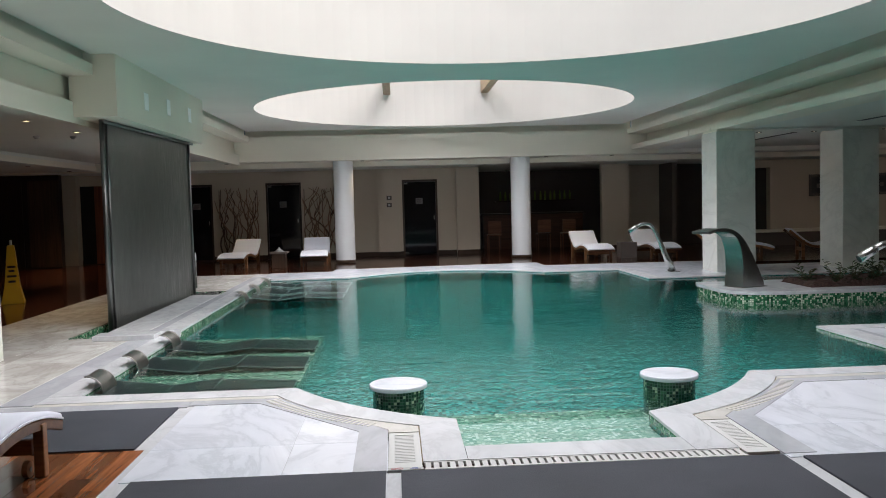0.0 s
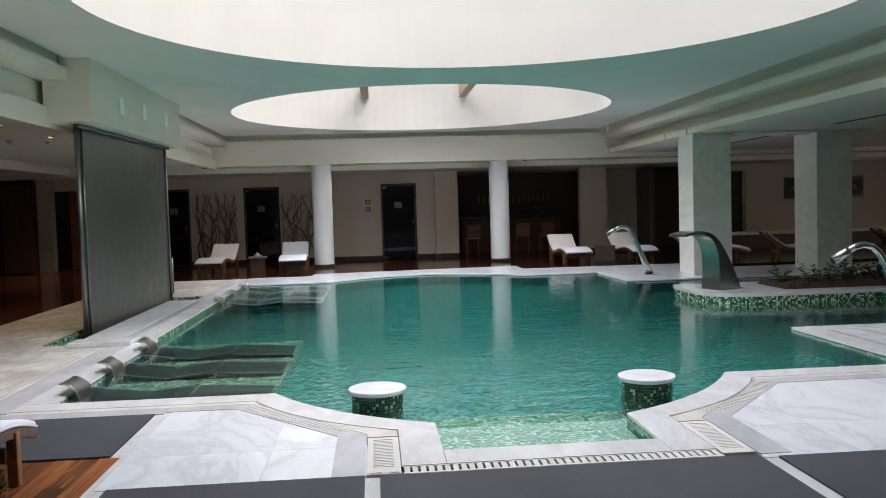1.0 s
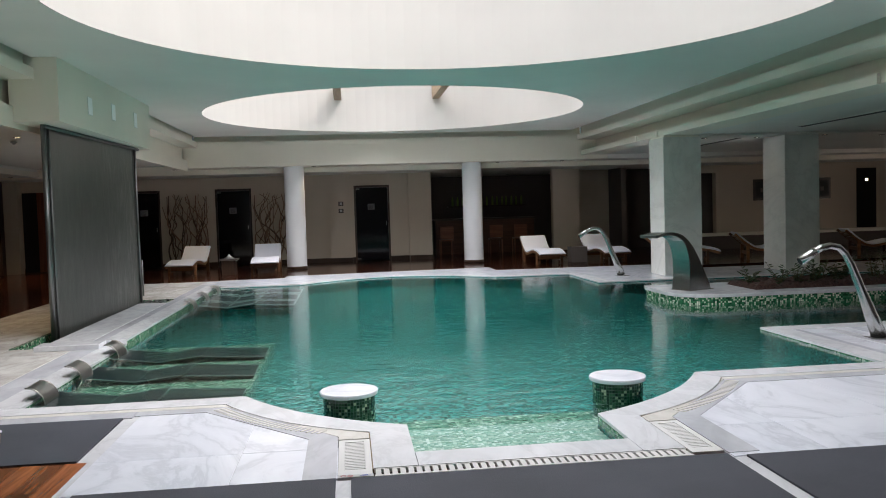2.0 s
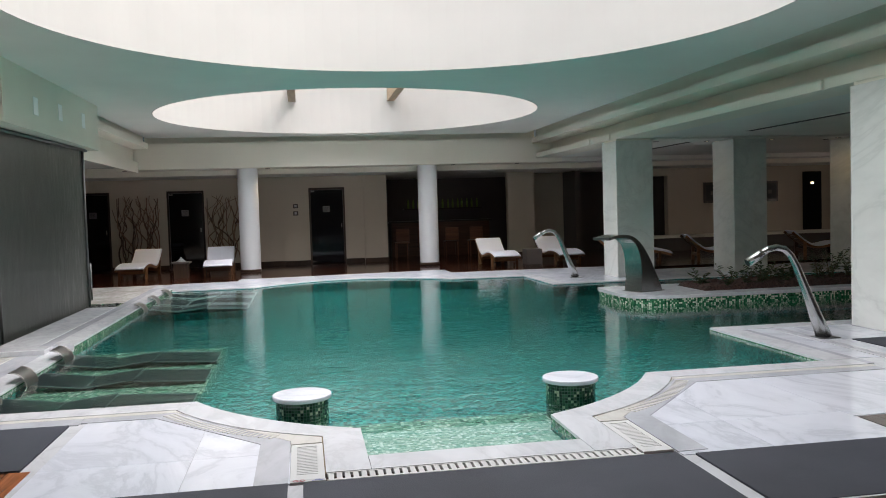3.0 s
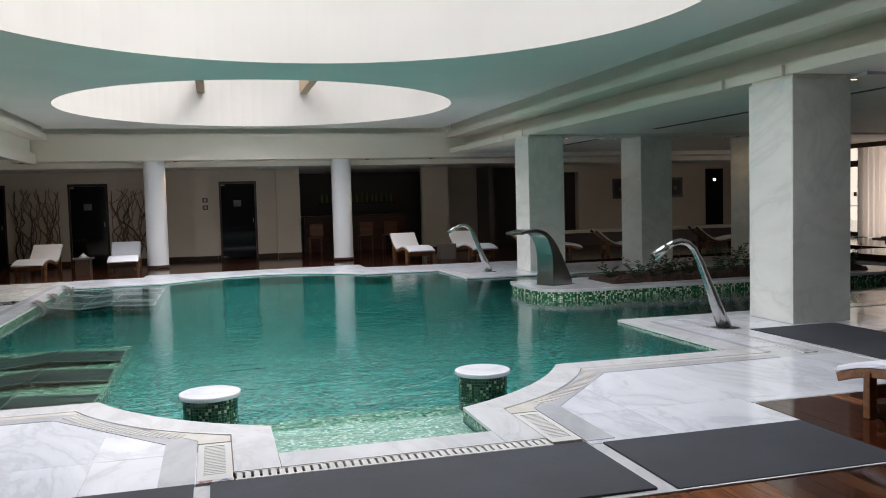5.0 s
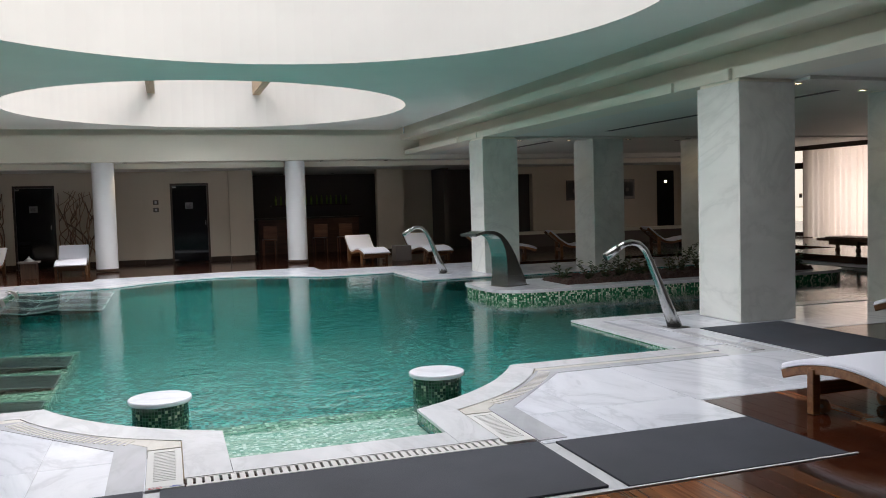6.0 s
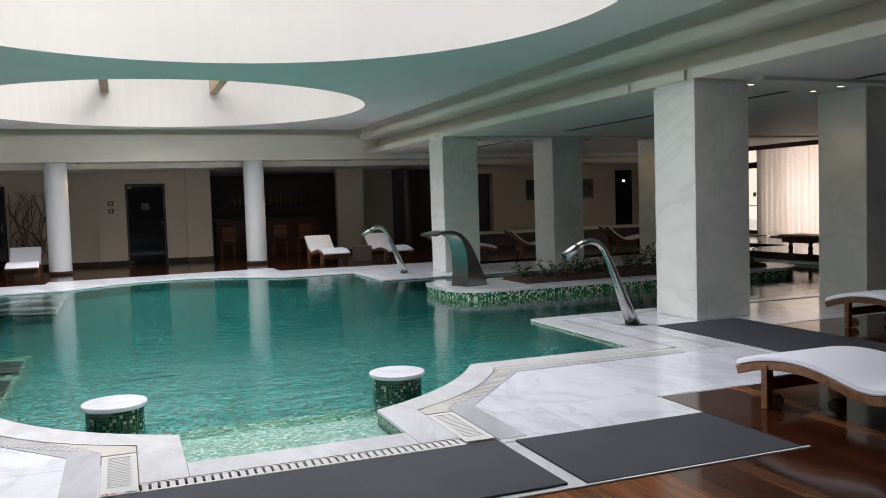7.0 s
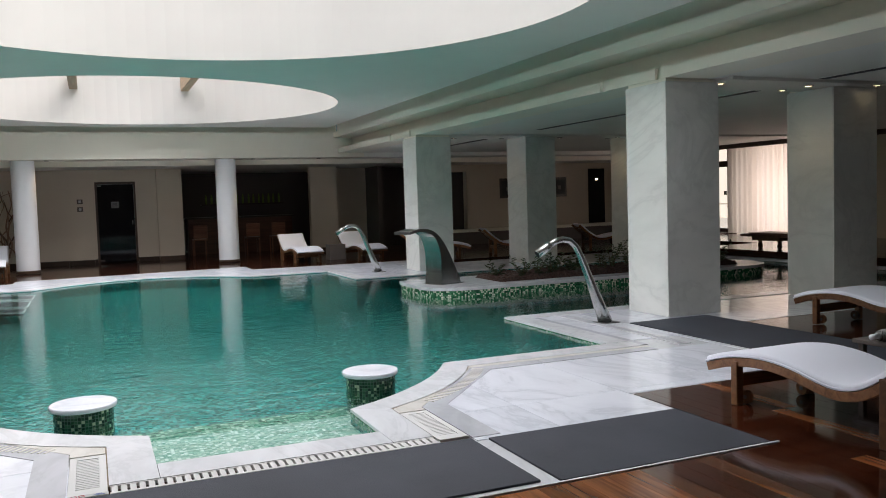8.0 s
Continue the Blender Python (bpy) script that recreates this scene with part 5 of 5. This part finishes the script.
def branch_screen(x0, x1, z0, z1, seed, n):
    bs = thing("branch_screen", "wall decoration of dark tangled bare branches", "wall decoration", "branch screens")
    r = random.Random(seed)
    for i in range(n):
        x = x0 + (x1 - x0) * (i + 0.5) / n
        pts, xx = [], x + r.uniform(-0.1, 0.1)
        drift, wave = r.uniform(-0.45, 0.45), r.uniform(2.2, 5.2)
        k = 9
        for j in range(k + 1):
            t = j / k
            xx = x + drift * math.sin(t * wave + i) + r.uniform(-0.06, 0.06)
            pts.append((min(max(xx, x0), x1), W_Y1 - 0.05 - r.uniform(0, 0.04), z0 + (z1 - z0 - r.uniform(0, 0.12)) * t))
        rad = r.uniform(0.014, 0.027)
        part("branch", tube(smooth_curve(pts, 3), [rad * (1 - 0.6 * q / (3 * k)) for q in range(3 * k + 1)], 7), M_TWIG, bs, smooth=True)
        if i % 2 == 0:
            p = pts[5]
            part("branch", tube([p, (p[0] + 0.12 * (1 if i % 4 else -1), p[1], p[2] + 0.2), (p[0] + 0.2 * (1 if i % 4 else -1), p[1], p[2] + 0.5)], [rad * 0.7, rad * 0.5, rad * 0.3], 6), M_TWIG, bs, smooth=True)


branch_screen(-4.9, -3.85, 0.2, 2.02, 3, 20)
branch_screen(-2.55, -1.72, 0.25, 2.0, 8, 14)
for z in (1.42, 1.62):
    sw = thing("wall_switch", "small dark switch plate with a pale centre", "switch", "switches on the pilaster")
    part("plate", box(-0.24, -0.1, W_Y1 - 0.135, W_Y1 - 0.122, z - 0.06, z + 0.06, bevel=0.004), M_DARK_SHADE, sw)
    part("rocker", box(-0.2, -0.14, W_Y1 - 0.141, W_Y1 - 0.1355, z - 0.03, z + 0.035), M_PAPER, sw)
# dark skirting along the far wall
for a, b, d in ((W_X0, -5.95, 0), (-5.1, -3.62, 0), (-2.64, -0.5, 0), (-0.5, 0.12, 0.12), (0.12, 0.2, 0), (1.2, 1.73, 0), (1.73, 2.38, 0.12), (5.94, 6.73, 0), (9.6, 10.2, 0), (11.4, W_X1, 0)):
    structure("baseboard", box(a + 0.002, b - 0.002, W_Y1 - d - 0.018, W_Y1 - d - 0.003, -0.02, 0.1), M_DOORWOOD, "dark stained wooden skirting board", "skirting")

BAR_SPOTS = []
# ---- unlit bar behind the far wall ----
ct = thing("bar_counter", "reddish brown wooden bar counter in shadow", "counter")
M_BAR = wood("bar_wood", (0.14, 0.05, 0.025), (0.3, 0.12, 0.06), 0.4, 0)
part("front", box(2.7, 5.8, 25.2, 25.7, -0.02, 1.02), M_BAR, ct)
part("top", box(2.62, 5.88, 25.1, 25.8, 1.021, 1.07, bevel=0.008), M_DOORWOOD, ct)
for x in (3.6, 5.2):
    BAR_SPOTS.append((x, 26.2))
sf = thing("bottle_shelf", "dark wall shelf behind the bar", "shelf")
part("board", box(3.3, 5.9, 26.7, 27.095, 1.42, 1.46), M_DOORWOOD, sf)
M_BOTTLE = material("bottle_glass", (0.25, 0.34, 0.1), 0.15)
rb2 = random.Random(5)
bot = cyl(0, 0, 0, 0.2, 0.035, n=12)
cyl(0, 0, 0.2, 0.3, 0.034, 0.013, 12, bot)
bot_me = mesh_of("glass", bot, M_BOTTLE, True)
for i in range(15):
    b = thing("bottle", "olive green glass bottle standing on the bar shelf", "bottle", "bottles on the shelf", pose(3.45 + i * 0.165 + rb2.uniform(-0.02, 0.02), 26.85, 1.46))
    o = new("glass", bot_me)
    o.parent = b
for x in (2.95, 3.7, 4.45, 5.2):
    bs = thing("bar_chair", "dark wooden bar chair before the counter", "chair", "chairs at the bar", pose(x, 24.6, -0.02))
    part("seat", box(-0.2, 0.2, -0.2, 0.2, 0.44, 0.48, bevel=0.01), M_BAR, bs)
    for sx in (-1, 1):
        for sy in (-1, 1):
            part("leg", box(sx * 0.18 - 0.015, sx * 0.18 + 0.015, sy * 0.18 - 0.015, sy * 0.18 + 0.015, 0, 0.44), M_BAR, bs)
    part("backrest", box(-0.2, 0.2, -0.215, -0.19, 0.5, 0.88, bevel=0.008), M_BAR, bs)
structure("wall_partition", box(8.0, 8.15, W_Y1 + 0.02, W_Y1 + 3.8, -0.02, 2.44), M_DARK_SHADE, "partition of the lounge, its shade put into a dark colour", "wall")

# recess wall painted dark to stand in for its shade
wall("wall_recess", 8.15, 9.6, W_Y1 + 1.4, W_Y1 + 1.55, mat=M_DARK_SHADE, label="wall of a recess, its shade put into a dark colour")
# ---- far lounge beyond the pillars ----
wall("wall_north", 6.73, 8.05, W_Y1 + 1.2, W_Y1 + 1.4, label="beige wall of a shaded recess")
ledge = structure("wall_ledge", box(10.0, W_X1 - 0.2, W_Y1 - 0.6, W_Y1 - 0.02, 0.36, 0.44), M_CREAM, "cream plastered ledge along the far wall", "ledge")
structure("ledge_front", box(10.0, W_X1 - 0.2, W_Y1 - 0.55, W_Y1 - 0.06, -0.02, 0.36), M_DARK_SHADE, "dark front under the ledge", "ledge")
for x0, x1 in ((12.05, 12.6), (13.95, 14.5)):
    pf = thing("framed_picture", "dark framed picture on the wall", "picture", "pictures on the wall")
    fr = part("frame", box(x0, x1, W_Y1 - 0.04, W_Y1 - 0.003, 1.36, 1.99, bevel=0.006), M_DOORWOOD, pf)
    part("print", box(x0 + 0.06, x1 - 0.06, W_Y1 - 0.045, W_Y1 - 0.041, 1.44, 1.91), M_BLACK, fr)
    part("mount", box(x0 + 0.22, x1 - 0.22, W_Y1 - 0.048, W_Y1 - 0.0455, 1.6, 1.72), M_DARK_SHADE, fr)
dd = thing("dark_doorway", "dark doorway with a small lit sign above", "door")
dd["kind"] = "structure"
part("leaf", box(15.35, 15.98, W_Y1 - 0.03, W_Y1 - 0.004, 0.45, 2.25), M_GLASSDOOR, dd)
part("sign", box(15.62, 15.71, W_Y1 - 0.04, W_Y1 - 0.031, 1.865, 1.925), M_LAMP, dd, "small glowing sign")
wall("wall_niche", 10.35, 11.2, W_Y1 + 0.35, W_Y1 + 0.5, mat=M_DARK_SHADE, label="niche beside the ledge, its shade put into a dark colour")
wall("wall_north", 10.2, 11.4, W_Y1 + 0.001, W_Y1 + 0.25, 2.22, 2.7)
wall("wall_north", 10.9, 11.4, W_Y1 + 0.001, W_Y1 + 0.25, 0, 2.22)

# window wall with sheer curtains
M_SHEER = bpy.data.materials.new("sheer_curtain")
M_SHEER.use_nodes = True
_t = M_SHEER.node_tree
_p = _t.nodes["Principled BSDF"]
_p.inputs["Base Color"].default_value = (0.85, 0.8, 0.75, 1)
_p.inputs["Roughness"].default_value = 0.9
_tl = node(M_SHEER, "ShaderNodeBsdfTranslucent", Color=(0.9, 0.84, 0.78, 1))
_ms = node(M_SHEER, "ShaderNodeMixShader", Fac=0.6)
link(M_SHEER, _p, "BSDF", _ms, 1)
link(M_SHEER, _tl, "BSDF", _ms, 2)
link(M_SHEER, _ms, "Shader", _t.nodes["Material Output"], "Surface")


def curtain(y0, y1):
    cu = thing("curtain", "sheer white full-length curtain hanging in folds", "curtain", "curtains at the window")
    bm = bmesh.new()
    n = int((y1 - y0) / 0.018)
    rows = []
    r = random.Random(int(y0 * 10))
    ph = 0.0
    for i in range(n + 1):
        ph += r.uniform(0.3, 0.85)
        x = W_X1 - 0.16 + (0.06 + 0.02 * math.sin(i * 0.11)) * math.sin(ph)
        rows.append([bm.verts.new((x, y0 + (y1 - y0) * i / n, z)) for z in (0.185, 2.6)])
    for a, b in zip(rows, rows[1:]):
        bm.faces.new((a[0], b[0], b[1], a[1]))
    part("cloth", bm, M_SHEER, cu, smooth=True)
    part("track", box(W_X1 - 0.2, W_X1 - 0.12, y0, y1, 2.605, 2.64), M_PAPER, cu)


curtain(14.05, 16.1)
curtain(16.13, 18.3)
structure("valance", box(16.5, 16.56, 13.0, 19.5, 2.54, 2.66), M_DOORWOOD, "dark wooden valance before the window", "valance")
wf = thing("window_1", "tall dark framed glazing behind the curtains", "window")
wf["kind"] = "structure"
for y in (14.05, 15.5, 16.9):
    part("mullion", box(W_X1 + 0.05, W_X1 + 0.12, y - 0.03, y + 0.03, 0.166, 2.6), M_DOORWOOD, wf)
part("transom", box(W_X1 + 0.05, W_X1 + 0.12, 14.08, 18.36, 2.1, 2.16), M_DOORWOOD, wf)
gd = thing("door_4", "tall brown framed glazed terrace door in daylight", "door")
gd["kind"] = "structure"
for y0, y1 in ((18.36, 18.6), (19.62, 19.88)):
    part("jamb", box(W_X1 + 0.02, W_X1 + 0.14, y0, y1, 0.166, 2.598), M_RAFTER_DARK, gd)
part("transom", box(W_X1 + 0.03, W_X1 + 0.13, 18.602, 19.618, 2.07, 2.24), M_DOORWOOD, gd)
part("bottom_rail", box(W_X1 + 0.04, W_X1 + 0.12, 18.602, 19.618, 0.166, 0.29), M_DOORWOOD, gd)
part("push_bar", tube([(W_X1 + 0.03, 18.602, 1.0), (W_X1 + 0.03, 19.618, 1.0)], 0.012, 8), M_DARKSTEEL, gd)
part("notice", box(W_X1 + 0.05, W_X1 + 0.055, 18.66, 18.78, 1.26, 1.38), M_DARK_SHADE, gd, "small dark notice")
structure("terrace", box(W_X1 + 0.2, W_X1 + 30, -10, 40, -0.3, -0.05), M_COPING, "pale sunlit terrace outside the window", "ground")
M_OUTSIDE = material("bright_distance", (0.9, 0.82, 0.72), 0.9)
bsdf(M_OUTSIDE).inputs["Emission Color"].default_value = (1.0, 0.86, 0.7, 1)
bsdf(M_OUTSIDE).inputs["Emission Strength"].default_value = 0.9
structure("backdrop", box(W_X1 + 14, W_X1 + 14.1, -6, 60, -0.049, 14), M_OUTSIDE, "bright hazy daylight beyond the terrace", "backdrop")
lampw = new("window_light", bpy.data.lights.new("window_light", "AREA"))
lampw.data.shape, lampw.data.size, lampw.data.size_y, lampw.data.energy, lampw.data.color = "RECTANGLE", 2.5, 4.2, 95, (1.0, 0.84, 0.79)
lampw.matrix_world = look((W_X1 + 0.6, 16.3, 1.4), (0, 16.3, 1.2))

# ---- dark timber lobby on the waterfall side ----
structure("ceiling", box(W_X0 + 0.01, -7.57, NEAR_F, FAR_F + 0.85, 2.47, 2.664), M_CEIL, "off-white dropped plaster ceiling of the lobby", "ceiling")
structure("soffit_fascia", box(-7.568, -7.54, NEAR_F, FAR_F + 0.85, 2.468, 2.59), M_CREAM, "cream plaster edge of the dropped ceiling", "ceiling trim")
wall("lobby_wall", -12.9, -8.85, 22.2, 22.4, -0.02, 2.44, M_DOORWOOD, "dark stained timber wall of the lobby")
for x in (-12.1, -11.15, -10.2, -9.25):
    structure("timber_panel", box(x - 0.4, x + 0.4, 22.16, 22.198, 0.02, 2.3), M_DOORWOOD, "dark stained timber wall panel", "wall panel")
wall("lobby_pier", -9.5, -8.72, W_Y1 - 0.3, W_Y1 - 0.002, -0.02, 2.44, label="beige painted pier at the lobby")
dk = thing("dark_doorway", "lobby doorway, its dark opening painted as a black sheet", "door")
dk["kind"] = "structure"
# black sheet on the solid wall stands in for the unlit opening
part("leaf", box(-8.7, -8.32, W_Y1 - 0.03, W_Y1 - 0.003, 0.0, 2.15), M_BLACK, dk)
part("side_panel", box(-8.318, -8.1, W_Y1 - 0.05, W_Y1 - 0.003, 0.0, 2.15, bevel=0.004), M_BAR_PANEL, dk, "reddish wooden side panel")
sgn = thing("floor_cone", "tall yellow plastic wet floor warning cone", "warning cone", at=pose(-6.28, 13.6, -0.02, 0, 0, 20) @ Matrix.Diagonal((0.86, 0.86, 0.95, 1)))
M_YELLOW = material("yellow_plastic", (0.6, 0.39, 0.015), 0.4)
cone = bmesh.new()
rows = []
for z, h in ((0.0, 0.2), (0.04, 0.19), (0.3, 0.13), (0.95, 0.065), (1.0, 0.055)):
    rows.append([cone.verts.new((sx * h, sy * h, z)) for sx, sy in ((-1, -1), (1, -1), (1, 1), (-1, 1))])
for a, b in zip(rows, rows[1:]):
    for k in range(4):
        cone.faces.new((a[k], a[(k + 1) % 4], b[(k + 1) % 4], b[k]))
cone.faces.new(rows[0])
cone.faces.new(rows[-1])
bmesh.ops.bevel(cone, geom=cone.edges[:], offset=0.008, segments=2, affect="EDGES")
cb2 = part("body", cone, M_YELLOW, sgn)
part("handle", tube([(0, 0, 1.0), (0, 0, 1.08)], 0.025, 12), M_PAPER, sgn, "pale grip")
prt = None
for z, wd in ((0.38, 0.06), (0.47, 0.08), (0.56, 0.05), (0.63, 0.07)):
    d = 0.13 - (z - 0.3) * 0.1 + 0.002
    prt = box(-wd, wd, -d - 0.003, -d + 0.01, z - 0.018, z + 0.018, prt)
    prt = box(d - 0.01, d + 0.003, -wd, wd, z - 0.018, z + 0.018, prt)
part("print", prt, M_BLACK, cb2, "black printed bars")

# ---- ceiling lamps and air slots ----
def downlight(x, y, z, lit=0.0):
    dl = thing("downlight", "small round recessed ceiling downlight, switched on", "downlight", "ceiling downlights", pose(x, y, z))
    ringm = bmesh.new()
    tube([(0.05 * math.cos(a), 0.05 * math.sin(a), -0.003) for a in (math.tau * k / 20 for k in range(21))], 0.008, 6, ringm)
    part("trim_ring", ringm, M_STEEL, dl)
    part("bulb", cyl(0, 0, -0.006, 0.0, 0.042, n=20), M_LAMP, dl)
    if lit:
        l = new("downlight_beam", bpy.data.lights.new("downlight_beam", "SPOT"))
        l.data.energy, l.data.spot_size, l.data.spot_blend, l.data.color, l.data.shadow_soft_size = lit, radians(95), 0.8, (1.0, 0.72, 0.42), 0.05
        l.matrix_world = pose(x, y, z - 0.02)


for x, y, e in ((6.82, 7.35, 0), (8.13, 7.72, 5), (8.13, 7.3, 5), (9.03, 7.1, 0), (6.97, 15.3, 0), (8.08, 15.35, 3), (9.35, 15.1, 0), (10.75, 15.0, 5), (10.75, 15.4, 4), (-4.89, 11.16, 70), (-4.88, 12.89, 70), (-7.9, 18.2, 110), (-8.1, 21.0, 110)):
    downlight(x, y, 2.6285 if x > 6 else B_LO + 0.002 if x > -7 else 2.4685, e)
for x in (-4.2, -0.8, 3.9, 5.6, 8.3, 12.2):
    downlight(x, 20.9 if x < 6 else 20.2, 2.5585 if x < 6.4 else B_LO + 0.002, 30 if x < 6 else 6)
for x, y in BAR_SPOTS:
    downlight(x, y, 2.4385, 0.8)
for y0, y1 in ((4.6, 7.02), (7.9, 13.7), (16.05, 18.0)):
    sl = thing("air_slot", "long narrow black air slot in the ceiling", "air slot", "air slots")
    part("slot", box(7.96, 8.11, y0, y1, B_LO - 0.002, B_LO + 0.02), M_BLACK, sl)
    part("edge", box(7.94, 7.958, y0, y1, B_LO - 0.004, B_LO + 0.02), M_CEIL, sl)
    part("edge", box(8.112, 8.13, y0, y1, B_LO - 0.004, B_LO + 0.02), M_CEIL, sl)

for x, y in ((-5.7, 13.4), (-5.2, 13.6)):
    sm = thing("smoke_detector", "small white round detector on the lobby ceiling", "detector", "ceiling detectors")
    part("base", cyl(x, y, B_LO - 0.02, B_LO + 0.002, 0.05, n=20), M_PAPER, sm, smooth=True)
    part("head", cyl(x, y, B_LO - 0.045, B_LO - 0.02, 0.022, 0.035, n=20), M_PAPER, sm, smooth=True)

# ---- hardwood floor planks near the viewer ----
FLOORBOARDS = thing("floorboards", "glossy reddish hardwood floorboards of mixed tones", "floorboards")
FLOORBOARDS["kind"] = "structure"
PW = 0.118
plank_me = {}
rk = random.Random(11)
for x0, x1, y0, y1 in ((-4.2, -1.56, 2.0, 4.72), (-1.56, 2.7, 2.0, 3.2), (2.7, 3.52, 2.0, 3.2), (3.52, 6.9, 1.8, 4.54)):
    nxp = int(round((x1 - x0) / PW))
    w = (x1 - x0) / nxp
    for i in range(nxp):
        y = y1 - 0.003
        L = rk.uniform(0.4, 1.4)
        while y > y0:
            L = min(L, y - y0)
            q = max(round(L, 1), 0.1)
            # board tones vary; more orange ones at left also paint that side's stronger light
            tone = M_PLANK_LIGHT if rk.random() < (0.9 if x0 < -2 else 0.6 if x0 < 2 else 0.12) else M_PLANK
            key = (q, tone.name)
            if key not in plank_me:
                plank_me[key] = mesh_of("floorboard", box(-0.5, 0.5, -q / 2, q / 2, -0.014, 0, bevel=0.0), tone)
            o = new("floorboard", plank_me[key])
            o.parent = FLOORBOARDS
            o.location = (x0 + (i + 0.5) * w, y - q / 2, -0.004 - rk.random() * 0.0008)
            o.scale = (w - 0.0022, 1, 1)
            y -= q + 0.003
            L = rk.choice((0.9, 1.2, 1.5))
